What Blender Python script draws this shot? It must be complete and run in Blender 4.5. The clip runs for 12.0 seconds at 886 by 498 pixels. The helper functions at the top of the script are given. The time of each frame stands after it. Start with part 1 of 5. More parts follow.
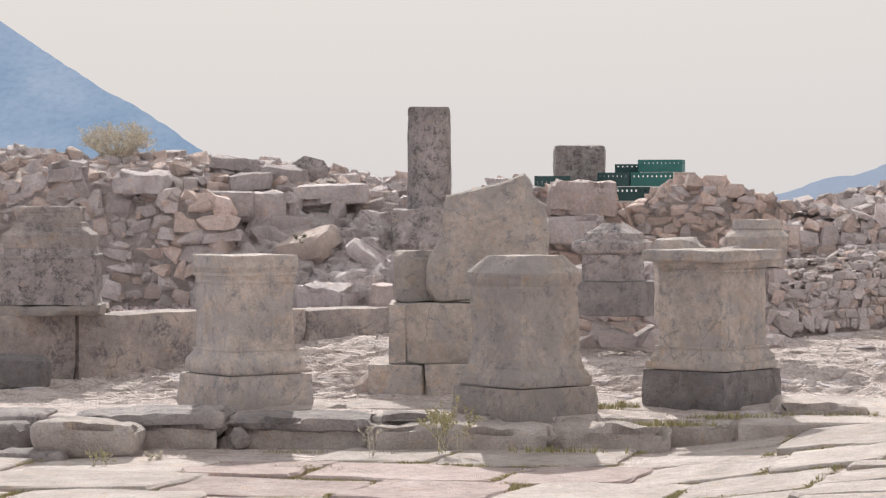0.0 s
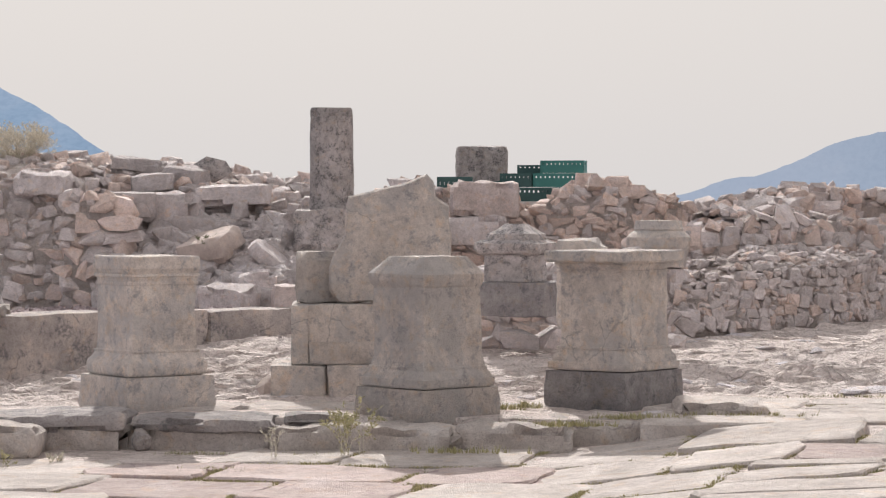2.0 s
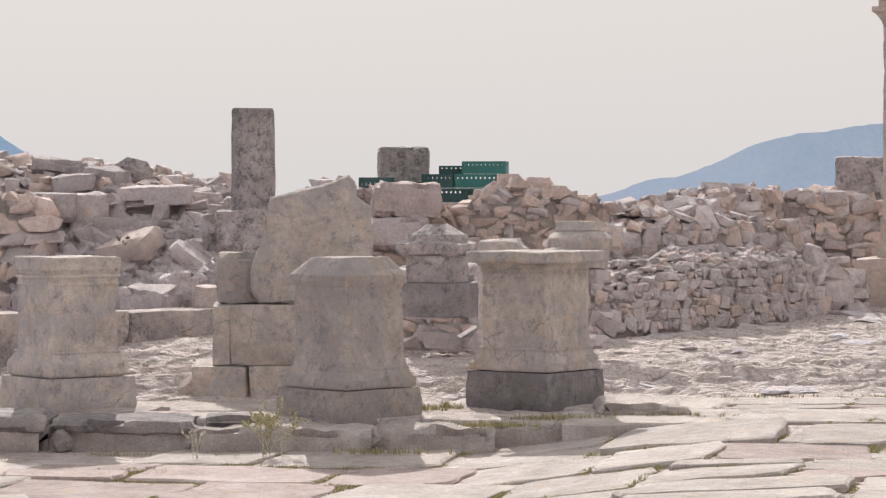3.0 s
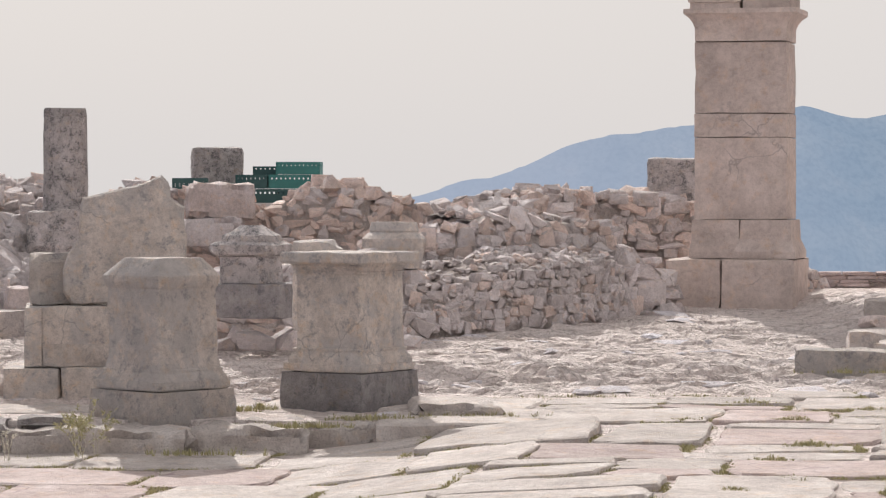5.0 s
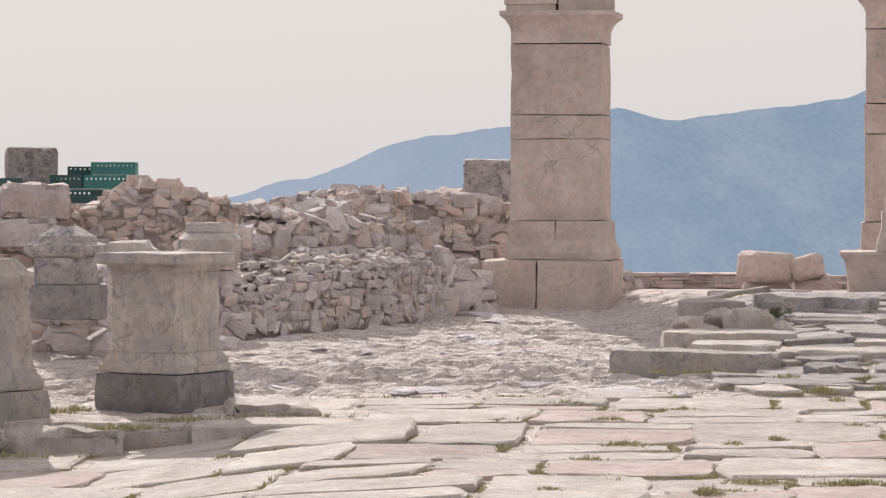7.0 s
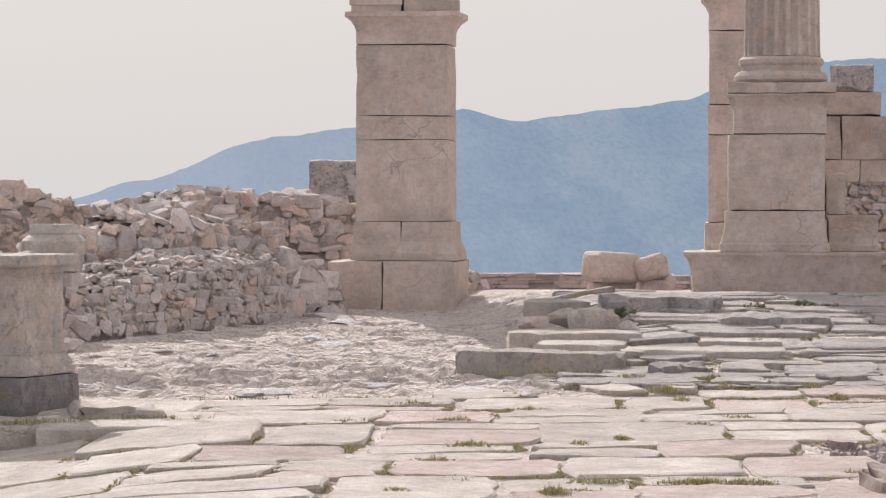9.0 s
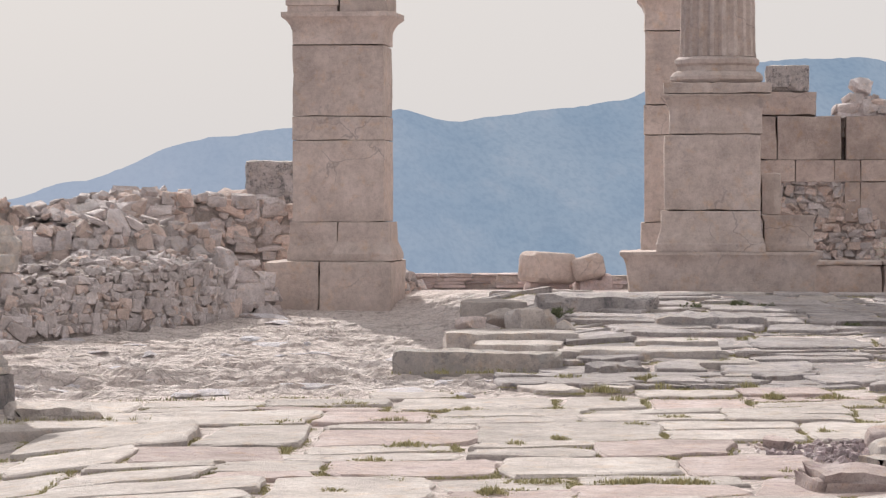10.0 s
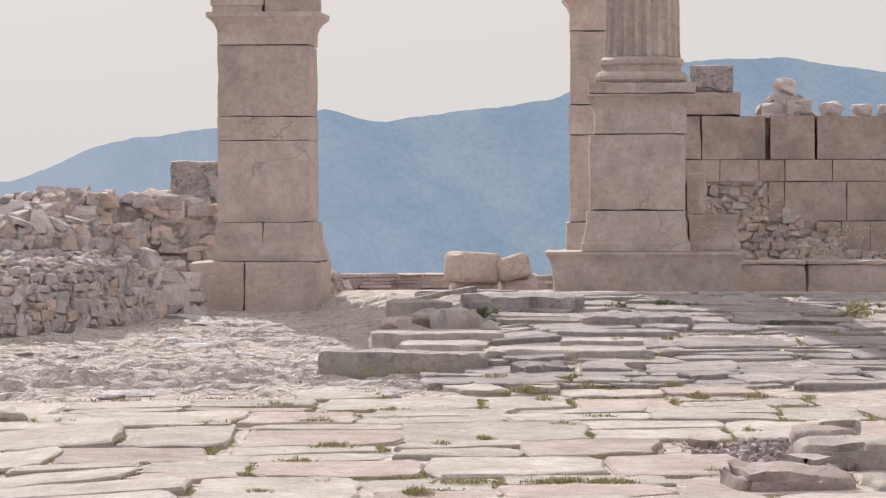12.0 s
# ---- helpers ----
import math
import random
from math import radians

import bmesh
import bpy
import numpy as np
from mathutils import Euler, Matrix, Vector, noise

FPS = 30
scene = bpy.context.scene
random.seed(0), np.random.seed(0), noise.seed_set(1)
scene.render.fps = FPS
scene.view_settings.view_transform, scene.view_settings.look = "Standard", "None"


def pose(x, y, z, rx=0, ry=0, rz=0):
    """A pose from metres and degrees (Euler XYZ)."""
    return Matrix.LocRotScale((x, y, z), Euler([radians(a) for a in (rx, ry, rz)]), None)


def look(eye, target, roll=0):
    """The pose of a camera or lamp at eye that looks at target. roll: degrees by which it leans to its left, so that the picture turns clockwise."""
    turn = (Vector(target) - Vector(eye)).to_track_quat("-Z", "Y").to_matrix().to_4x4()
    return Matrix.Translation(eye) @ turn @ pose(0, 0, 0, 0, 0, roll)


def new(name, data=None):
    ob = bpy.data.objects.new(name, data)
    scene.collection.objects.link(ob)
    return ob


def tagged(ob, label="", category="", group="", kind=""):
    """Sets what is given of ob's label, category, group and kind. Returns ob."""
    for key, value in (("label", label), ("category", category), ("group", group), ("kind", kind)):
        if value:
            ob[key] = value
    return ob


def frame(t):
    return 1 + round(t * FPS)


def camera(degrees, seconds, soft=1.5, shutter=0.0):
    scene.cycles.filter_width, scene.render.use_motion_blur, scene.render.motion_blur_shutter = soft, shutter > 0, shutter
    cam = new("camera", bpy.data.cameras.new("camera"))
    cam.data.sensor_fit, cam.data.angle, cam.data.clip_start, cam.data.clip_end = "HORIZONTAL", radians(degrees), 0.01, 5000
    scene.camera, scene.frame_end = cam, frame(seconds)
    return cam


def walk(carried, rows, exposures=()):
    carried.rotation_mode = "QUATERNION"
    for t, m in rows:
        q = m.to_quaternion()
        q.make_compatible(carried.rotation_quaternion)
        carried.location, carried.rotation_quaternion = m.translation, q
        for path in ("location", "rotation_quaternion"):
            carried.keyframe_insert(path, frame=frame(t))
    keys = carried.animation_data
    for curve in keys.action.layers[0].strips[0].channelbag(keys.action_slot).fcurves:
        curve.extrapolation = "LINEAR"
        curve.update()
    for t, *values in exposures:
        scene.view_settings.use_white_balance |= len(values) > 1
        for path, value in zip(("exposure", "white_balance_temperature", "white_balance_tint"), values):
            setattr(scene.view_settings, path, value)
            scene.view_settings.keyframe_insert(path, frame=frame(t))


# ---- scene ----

# ---------- camera: a tripod pan with a long lens ----------
cam = camera(17.82, 12.0, soft=1.25)
FALL = 0.024                          # the square rises this much less per metre of distance than the sight lines
EYE = (0.0, 0.0, 1.22 + 24 * FALL)
PAN = [
    (0.0, 7.329, 0.180, 0.085), (0.5, 6.987, 0.184, 0.083), (1.0, 6.526, 0.190, 0.081), (1.5, 5.985, 0.192, 0.078),
    (2.0, 5.352, 0.193, 0.072), (2.5, 4.569, 0.200, 0.066), (3.0, 3.766, 0.206, 0.050), (3.2, 3.404, 0.208, 0.045),
    (4.8, 0.333, 0.219, 0.004), (5.0, 0.0, 0.220, -0.010), (5.5, -0.972, 0.226, -0.044), (6.0, -1.864, 0.230, -0.075),
    (6.5, -2.803, 0.234, -0.100), (7.0, -3.719, 0.242, -0.125), (7.5, -4.547, 0.247, -0.125), (7.7, -4.900, 0.250, -0.122),
    (9.3, -7.240, 0.268, -0.025), (9.5, -7.503, 0.270, -0.010), (10.0, -8.130, 0.272, 0.020), (10.5, -8.572, 0.272, 0.039),
    (11.0, -9.009, 0.272, 0.055), (11.5, -9.347, 0.272, 0.080), (12.0, -9.641, 0.273, 0.095),
]
walk(cam, [(t, pose(*EYE, 90 + pitch - math.degrees(math.atan(FALL)), roll, yaw)) for t, yaw, pitch, roll in PAN])

# ---------- light: hazy late morning, the sun high behind the ruins ----------
SUN_EL, SUN_AZ = 33.0, -10.0         # degrees; azimuth from +y, negative to -x
world = bpy.data.worlds.new("hazy_sky")
scene.world = world
world.use_nodes = True
wn, wl = world.node_tree.nodes, world.node_tree.links
sky = wn.new("ShaderNodeTexSky")
sky.sky_type, sky.sun_disc = "NISHITA", False
sky.sun_elevation, sky.sun_rotation = radians(SUN_EL), radians(SUN_AZ)
sky.dust_density, sky.air_density = 5.0, 1.0
dim = wn.new("ShaderNodeVectorMath")
dim.operation = "SCALE"
dim.inputs["Scale"].default_value = 0.07
veil = wn.new("ShaderNodeMix")
veil.data_type = "RGBA"
veil.inputs["Factor"].default_value = 0.93
veil.inputs["B"].default_value = (0.752, 0.722, 0.716, 1)
wl.new(sky.outputs["Color"], dim.inputs[0])
wl.new(dim.outputs["Vector"], veil.inputs["A"])
wl.new(veil.outputs["Result"], wn["Background"].inputs["Color"])
wn["Background"].inputs["Strength"].default_value = 1.0

sun = new("sun", bpy.data.lights.new("sun", "SUN"))
sun.data.energy, sun.data.angle, sun.data.color = 4.9, radians(0.6), (1.0, 0.955, 0.905)
ca, sa, ce, se = math.cos(radians(SUN_AZ)), math.sin(radians(SUN_AZ)), math.cos(radians(SUN_EL)), math.sin(radians(SUN_EL))
sun.matrix_world = look((sa * ce * 50, ca * ce * 50, se * 50), (0, 0, 0))


# ---------- materials ----------
def graph(name):
    m = bpy.data.materials.new(name)
    m.use_nodes = True
    nt = m.node_tree
    return m, nt.nodes, nt.links, nt.nodes["Principled BSDF"]


def ramp(nodes, links, fac, stops):
    r = nodes.new("ShaderNodeValToRGB")
    el = r.color_ramp.elements
    while len(el) < len(stops):
        el.new(0.5)
    for e, (p, c) in zip(el, stops):
        e.position = p
        e.color = (*c, 1) if len(c) == 3 else (c[0], c[0], c[0], 1)
    links.new(fac, r.inputs["Fac"])
    return r.outputs["Color"]


def blend(nodes, links, kind, fac, a, b):
    m = nodes.new("ShaderNodeMix")
    m.data_type, m.blend_type = "RGBA", kind
    for key, v in (("Factor", fac), ("A", a), ("B", b)):
        if isinstance(v, (int, float)):
            m.inputs[key].default_value = v
        elif isinstance(v, tuple):
            m.inputs[key].default_value = (*v, 1)
        else:
            links.new(v, m.inputs[key])
    return m.outputs["Result"]


def noise_node(nodes, links, vec, scale, detail=6, rough=0.6, dist=0.0):
    n = nodes.new("ShaderNodeTexNoise")
    n.inputs["Scale"].default_value, n.inputs["Detail"].default_value = scale, detail
    n.inputs["Roughness"].default_value, n.inputs["Distortion"].default_value = rough, dist
    links.new(vec, n.inputs["Vector"])
    return n.outputs["Fac"]


def stone(name, base, pale, dark, lichen=0.3, pit=0.5, bump=0.35, vary=0.25, scale=1.0, rough=0.9, island=False, grain=0.8, grey=0.0):
    """Limestone: mottled tone, pale rubbed patches, dark lichen crust, pitted relief."""
    base, pale, dark = (tuple(a * b for a, b in zip((0.955, 1.02, 1.25), c)) for c in (base, pale, dark))
    m, n, l, bsdf = graph(name)
    tc, oi = n.new("ShaderNodeTexCoord"), n.new("ShaderNodeObjectInfo")
    shift = n.new("ShaderNodeVectorMath")
    shift.operation = "MULTIPLY_ADD"
    l.new(oi.outputs["Random"], shift.inputs[0])
    shift.inputs[1].default_value = (37.0, 53.0, 71.0)
    l.new(tc.outputs["Object"], shift.inputs[2])
    v = shift.outputs["Vector"]
    big = noise_node(n, l, v, 2.2 * scale, 6, 0.65, 0.1)
    mid = noise_node(n, l, v, 13.0 * scale, 8, 0.7, 0.1)
    fine = noise_node(n, l, v, 60.0 * scale, 6, 0.75)
    col = ramp(n, l, big, [(0.30, tuple(c * 0.78 for c in base)), (0.50, base), (0.66, pale)])
    col = blend(n, l, "MULTIPLY", 0.75, col, ramp(n, l, mid, [(0.25, (0.66, 0.63, 0.61)), (0.55, (1.0, 0.99, 0.97)), (0.8, (1.12, 1.1, 1.06))]))
    col = blend(n, l, "MULTIPLY", grain, col, ramp(n, l, fine, [(0.32, (0.56, 0.54, 0.52)), (0.46, (1.04, 1.04, 1.04)), (0.70, (1.26, 1.25, 1.23))]))
    if grey:
        # weathered grey skin with ragged edges over the warmer broken stone
        skin = noise_node(n, l, v, 1.5 * scale, 9, 0.66, 0.2)
        gm = n.new("ShaderNodeMath")
        gm.operation = "MULTIPLY"
        l.new(ramp(n, l, skin, [(0.485, (0.0,)), (0.535, (1.0,))]), gm.inputs[0])
        gm.inputs[1].default_value = grey
        lum = sum(base) / 3 * 0.80
        col = blend(n, l, "MIX", gm.outputs[0], col, (lum * 0.99, lum * 0.97, lum * 0.99))
    rust = noise_node(n, l, v, 5.5 * scale, 8, 0.7, 0.3)
    col = blend(n, l, "MULTIPLY", 1.0, col, ramp(n, l, rust, [(0.54, (1.0, 1.0, 1.0)), (0.70, (1.04, 0.93, 0.80))]))
    patch = noise_node(n, l, v, 4.6 * scale, 10, 0.78, 0.15)
    spots = noise_node(n, l, v, 30.0 * scale, 6, 0.75, 0.1)
    pm = n.new("ShaderNodeMath")
    pm.operation = "MULTIPLY"
    l.new(ramp(n, l, patch, [(0.62 - 0.22 * lichen, (0.0,)), (0.70 - 0.22 * lichen, (1.0,))]), pm.inputs[0])
    l.new(ramp(n, l, spots, [(0.42, (0.05,)), (0.53, (1.0,))]), pm.inputs[1])
    pm2 = n.new("ShaderNodeMath")
    pm2.operation = "MULTIPLY"
    l.new(pm.outputs[0], pm2.inputs[0])
    pm2.inputs[1].default_value = min(1.0, 0.35 + lichen)
    col = blend(n, l, "MIX", pm2.outputs[0], col, dark)
    # sparse hairline cracks
    wob = n.new("ShaderNodeTexNoise")
    wob.inputs["Scale"].default_value, wob.inputs["Detail"].default_value = 3.0 * scale, 5
    l.new(v, wob.inputs["Vector"])
    bent = n.new("ShaderNodeVectorMath")
    bent.operation = "MULTIPLY_ADD"
    l.new(wob.outputs["Color"], bent.inputs[0])
    bent.inputs[1].default_value = (0.35 / scale, 0.35 / scale, 0.35 / scale)
    l.new(v, bent.inputs[2])
    vor = n.new("ShaderNodeTexVoronoi")
    vor.feature = "DISTANCE_TO_EDGE"
    vor.inputs["Scale"].default_value = 1.5 * scale
    l.new(bent.outputs["Vector"], vor.inputs["Vector"])
    line = ramp(n, l, vor.outputs["Distance"], [(0.0, (1.0,)), (0.016, (0.0,))])
    some = ramp(n, l, noise_node(n, l, v, 1.1 * scale, 2, 0.5), [(0.57, (0.0,)), (0.63, (1.0,))])
    ck = n.new("ShaderNodeMath")
    ck.operation = "MULTIPLY"
    l.new(line, ck.inputs[0])
    l.new(some, ck.inputs[1])
    ck2 = n.new("ShaderNodeMath")
    ck2.operation = "MULTIPLY"
    l.new(ck.outputs[0], ck2.inputs[0])
    ck2.inputs[1].default_value = 0.5
    col = blend(n, l, "MIX", ck2.outputs[0], col, tuple(c * 0.55 for c in dark))
    # tone from piece to piece
    hv = n.new("ShaderNodeHueSaturation")
    mr = n.new("ShaderNodeMapRange")
    if island:
        geo = n.new("ShaderNodeNewGeometry")
        l.new(geo.outputs["Random Per Island"], mr.inputs["Value"])
    else:
        l.new(oi.outputs["Random"], mr.inputs["Value"])
    mr.inputs["To Min"].default_value, mr.inputs["To Max"].default_value = 1 - vary, 1 + vary * 0.6
    l.new(mr.outputs["Result"], hv.inputs["Value"])
    l.new(col, hv.inputs["Color"])
    l.new(hv.outputs["Color"], bsdf.inputs["Base Color"])
    bsdf.inputs["Roughness"].default_value = rough
    bsdf.inputs["Specular IOR Level"].default_value = 0.25
    hsum = n.new("ShaderNodeMath")
    hsum.operation = "MULTIPLY_ADD"
    l.new(mid, hsum.inputs[0])
    hsum.inputs[1].default_value = 1.6
    l.new(fine, hsum.inputs[2])
    pits = ramp(n, l, noise_node(n, l, v, 16.0 * scale, 4, 0.6, 0.6), [(0.30, (0.0,)), (0.42, (1.0,))])
    hs2 = n.new("ShaderNodeMath")
    hs2.operation = "MULTIPLY_ADD"
    l.new(pits, hs2.inputs[0])
    hs2.inputs[1].default_value = pit
    l.new(hsum.outputs[0], hs2.inputs[2])
    bp = n.new("ShaderNodeBump")
    bp.inputs["Strength"].default_value, bp.inputs["Distance"].default_value = min(1.0, 1.35 * bump), 0.03
    l.new(hs2.outputs[0], bp.inputs["Height"])
    l.new(bp.outputs["Normal"], bsdf.inputs["Normal"])
    return m


def plain(name, base, rough=0.6, var=0.15, scale=6.0):
    m, n, l, bsdf = graph(name)
    tc = n.new("ShaderNodeTexCoord")
    f = noise_node(n, l, tc.outputs["Object"], scale, 5, 0.6)
    l.new(ramp(n, l, f, [(0.3, tuple(c * (1 - var) for c in base)), (0.7, tuple(min(1, c * (1 + var)) for c in base))]), bsdf.inputs["Base Color"])
    bsdf.inputs["Roughness"].default_value = rough
    return m


def leafy(name, low, high, rough=0.7):
    m, n, l, bsdf = graph(name)
    g = n.new("ShaderNodeNewGeometry")
    l.new(ramp(n, l, g.outputs["Random Per Island"], [(0.0, low), (1.0, high)]), bsdf.inputs["Base Color"])
    bsdf.inputs["Roughness"].default_value = rough
    bsdf.inputs["Transmission Weight"].default_value = 0.0
    return m


M_ALTAR = stone("worn_limestone", (0.73, 0.61, 0.465), (0.82, 0.695, 0.535), (0.34, 0.30, 0.255), lichen=0.44, bump=0.6, scale=1.5, grain=0.75, grey=0.45)
M_ALTAR_DARK = stone("grey_limestone", (0.36, 0.315, 0.265), (0.47, 0.41, 0.34), (0.17, 0.155, 0.14), lichen=0.48, bump=0.55, scale=1.5)
M_LICHEN = stone("lichen_limestone", (0.54, 0.465, 0.38), (0.68, 0.59, 0.49), (0.15, 0.135, 0.115), lichen=0.58, bump=0.55, scale=2.2)
M_ASHLAR = stone("dressed_limestone", (0.60, 0.475, 0.362), (0.68, 0.545, 0.42), (0.30, 0.26, 0.21), lichen=0.14, bump=0.28, vary=0.10, grain=0.35)
# pinkish copy of the dressed limestone, its colour darkened for the wall's shade
M_WALL_ASHLAR = stone("shaded_wall_ashlar", (0.51, 0.395, 0.30), (0.60, 0.475, 0.365), (0.27, 0.22, 0.18), lichen=0.22, bump=0.35, vary=0.14, grain=0.4)
M_MARBLE = stone("pinkish_marble", (0.56, 0.445, 0.34), (0.645, 0.525, 0.41), (0.29, 0.245, 0.205), lichen=0.24, bump=0.25, vary=0.06, grain=0.35)
M_RUBBLE = stone("rubble_limestone", (0.79, 0.672, 0.555), (0.87, 0.762, 0.645), (0.44, 0.37, 0.31), lichen=0.25, bump=0.6, vary=0.3, scale=2.0)
M_RUST = stone("ochre_rubble", (0.78, 0.625, 0.495), (0.84, 0.70, 0.58), (0.40, 0.29, 0.22), lichen=0.2, bump=0.6, vary=0.3, scale=2.0)
RUB, RUST = ((0.755, 0.64, 0.525), (0.83, 0.72, 0.605), (0.40, 0.33, 0.275)), ((0.82, 0.63, 0.475), (0.87, 0.70, 0.56), (0.36, 0.26, 0.195))
M_RUBBLE_FILL = stone("rubble_fill", *RUB, lichen=0.2, bump=0.6, vary=0.2, scale=2.0, island=True)
M_RUST_FILL = stone("ochre_fill", *RUST, lichen=0.15, bump=0.6, vary=0.2, scale=2.0, island=True)
M_PIECE = stone("field_stone", *RUB, lichen=0.2, bump=0.5, vary=0.2, scale=0.4)
M_PIECE_RUST = stone("ochre_field_stone", *RUST, lichen=0.15, bump=0.5, vary=0.2, scale=0.4)
M_PAVE = stone("pale_paving", (0.575, 0.485, 0.378), (0.675, 0.585, 0.46), (0.33, 0.27, 0.23), lichen=0.26, bump=0.45, vary=0.14)
M_PINK = stone("pink_paving", (0.545, 0.42, 0.33), (0.635, 0.515, 0.415), (0.37, 0.23, 0.21), lichen=0.3, bump=0.45, vary=0.14)
M_KERB = stone("grey_kerbstone", (0.42, 0.36, 0.295), (0.56, 0.48, 0.39), (0.19, 0.175, 0.15), lichen=0.5, bump=0.5, vary=0.15)
M_GRAVEL = stone("brown_gravel", (0.44, 0.34, 0.29), (0.56, 0.45, 0.39), (0.24, 0.19, 0.17), lichen=0.2, bump=0.4, vary=0.35, scale=2.0, island=True)
M_BENCH = stone("stained_bench_limestone", (0.44, 0.37, 0.295), (0.60, 0.495, 0.38), (0.17, 0.15, 0.13), lichen=0.5, bump=0.4, vary=0.12)
M_BRICK = stone("flat_brick", (0.62, 0.48, 0.39), (0.70, 0.57, 0.48), (0.25, 0.19, 0.16), lichen=0.15, bump=0.3, vary=0.25, scale=2.0)
M_ROCK = stone("pale_bedrock", (0.76, 0.67, 0.575), (0.82, 0.745, 0.655), (0.42, 0.36, 0.32), lichen=0.2, bump=0.6, vary=0.1)
# terrace slabs: greyer stone, with the shade lying there also put into the colour
M_TERRACE = stone("grey_shaded_paving", (0.47, 0.40, 0.325), (0.585, 0.505, 0.42), (0.20, 0.18, 0.165), lichen=0.4, bump=0.5, vary=0.18)
M_CORE = stone("wall_fill", (0.76, 0.625, 0.49), (0.82, 0.70, 0.575), (0.50, 0.41, 0.33), lichen=0.3, bump=0.8, scale=3.0)
M_GRASS = leafy("joint_grass", (0.25, 0.24, 0.11), (0.54, 0.48, 0.28))
M_DRY = leafy("dry_twigs", (0.50, 0.45, 0.36), (0.72, 0.67, 0.58))
M_WEED = leafy("dark_weed", (0.07, 0.08, 0.035), (0.16, 0.17, 0.08))
M_TEAL = plain("teal_plastic", (0.035, 0.18, 0.165), 0.5)
M_CRATE_DARK = plain("dark_green_plastic", (0.03, 0.085, 0.085), 0.5)


# ---------- building blocks ----------
def mesh_of(name, verts, faces, smooth=False):
    me = bpy.data.meshes.new(name)
    me.from_pydata([tuple(v) for v in verts], [], faces)
    me.update()
    if smooth:
        me.polygons.foreach_set("use_smooth", [True] * len(me.polygons))
    return me


def fall(x, y):
    """How far the levelled ground lies under the rising reference plane at a place."""
    return FALL * (math.hypot(x, y) - 24)


def level(x, y, z):
    return z - fall(x, y)


def thing(name, x, y, z, rz=0, label="", category="", group="", kind=""):
    ob = new(name)
    ob.matrix_basis = pose(x, y, level(x, y, z) if (x, y) != (0, 0) else z, 0, 0, rz)
    ob.empty_display_size = 0.2
    return tagged(ob, label, category, group, kind)


def part(name, me, mat, parent=None, m=None, label=""):
    ob = new(name, me)
    if mat is not None and not me.materials:
        me.materials.append(mat)
    if m is not None:
        ob.matrix_basis = m
    if parent is not None:
        ob.parent = parent
    if label:
        ob["label"] = label
    return ob


def solo(name, me, mat, m, label, category, group="", kind=""):
    m = m.copy()
    m.translation.z -= fall(m.translation.x, m.translation.y)
    return tagged(part(name, me, mat, None, m), label, category, group, kind)


def fbm(p, octaves=3):
    s, a = 0.0, 1.0
    for _ in range(octaves):
        s += a * noise.noise(p)
        p, a = p * 2.1, a * 0.5
    return s


def block_mesh(name, sx, sy, sz, wear=0.012, seed=0.0, r=0.025, cell=0.12, taper=0.0, chip=1.0, lean=0.0):
    """A worn stone block standing on z = 0: rounded edges, uneven faces, knocked corners."""
    nx, ny, nz = (max(2, min(16, round(s / cell))) for s in (sx, sy, sz))
    verts, faces, index = [], [], {}

    def vert(i, j, k):
        key = (i, j, k)
        if key not in index:
            p = Vector((sx * (i / nx - 0.5), sy * (j / ny - 0.5), sz * (k / nz - 0.5)))
            h = Vector((sx / 2, sy / 2, sz / 2))
            q = Vector([max(-(h[a] - r), min(h[a] - r, p[a])) for a in range(3)])
            d = p - q
            edge = sum(1 for a in range(3) if abs(abs(p[a]) - h[a]) < 1e-6)
            if d.length > 1e-9:
                p = q + d.normalized() * r
            s = Vector((seed * 7.3, seed * 3.1, seed * 5.7))
            nd = d.normalized() if d.length > 1e-9 else Vector((0, 0, 0))
            p += nd * wear * fbm(p * 4.0 + s)
            if edge >= 2:
                knock = max(0.0, noise.noise(p * 3.0 + s * 1.7) - 0.05) * wear * 5 * chip
                p -= Vector([knock * (1 if p[a] > 0 else -1) if abs(abs(q[a]) - (h[a] - r)) < 1e-6 else 0 for a in range(3)])
            f = 1 - taper * (p.z / sz + 0.5)
            index[key] = len(verts)
            verts.append((p.x * f + lean * (p.z / sz + 0.5), p.y * f, p.z + sz / 2))
        return index[key]

    for i in range(nx):
        for j in range(ny):
            faces.append((vert(i, j, nz), vert(i + 1, j, nz), vert(i + 1, j + 1, nz), vert(i, j + 1, nz)))
            faces.append((vert(i, j, 0), vert(i, j + 1, 0), vert(i + 1, j + 1, 0), vert(i + 1, j, 0)))
    for i in range(nx):
        for k in range(nz):
            faces.append((vert(i, 0, k), vert(i + 1, 0, k), vert(i + 1, 0, k + 1), vert(i, 0, k + 1)))
            faces.append((vert(i, ny, k), vert(i, ny, k + 1), vert(i + 1, ny, k + 1), vert(i + 1, ny, k)))
    for j in range(ny):
        for k in range(nz):
            faces.append((vert(0, j, k), vert(0, j, k + 1), vert(0, j + 1, k + 1), vert(0, j + 1, k)))
            faces.append((vert(nx, j, k), vert(nx, j + 1, k), vert(nx, j + 1, k + 1), vert(nx, j, k + 1)))
    me = mesh_of(name, verts, faces, smooth=True)
    me.set_sharp_from_angle(angle=radians(32))
    return me


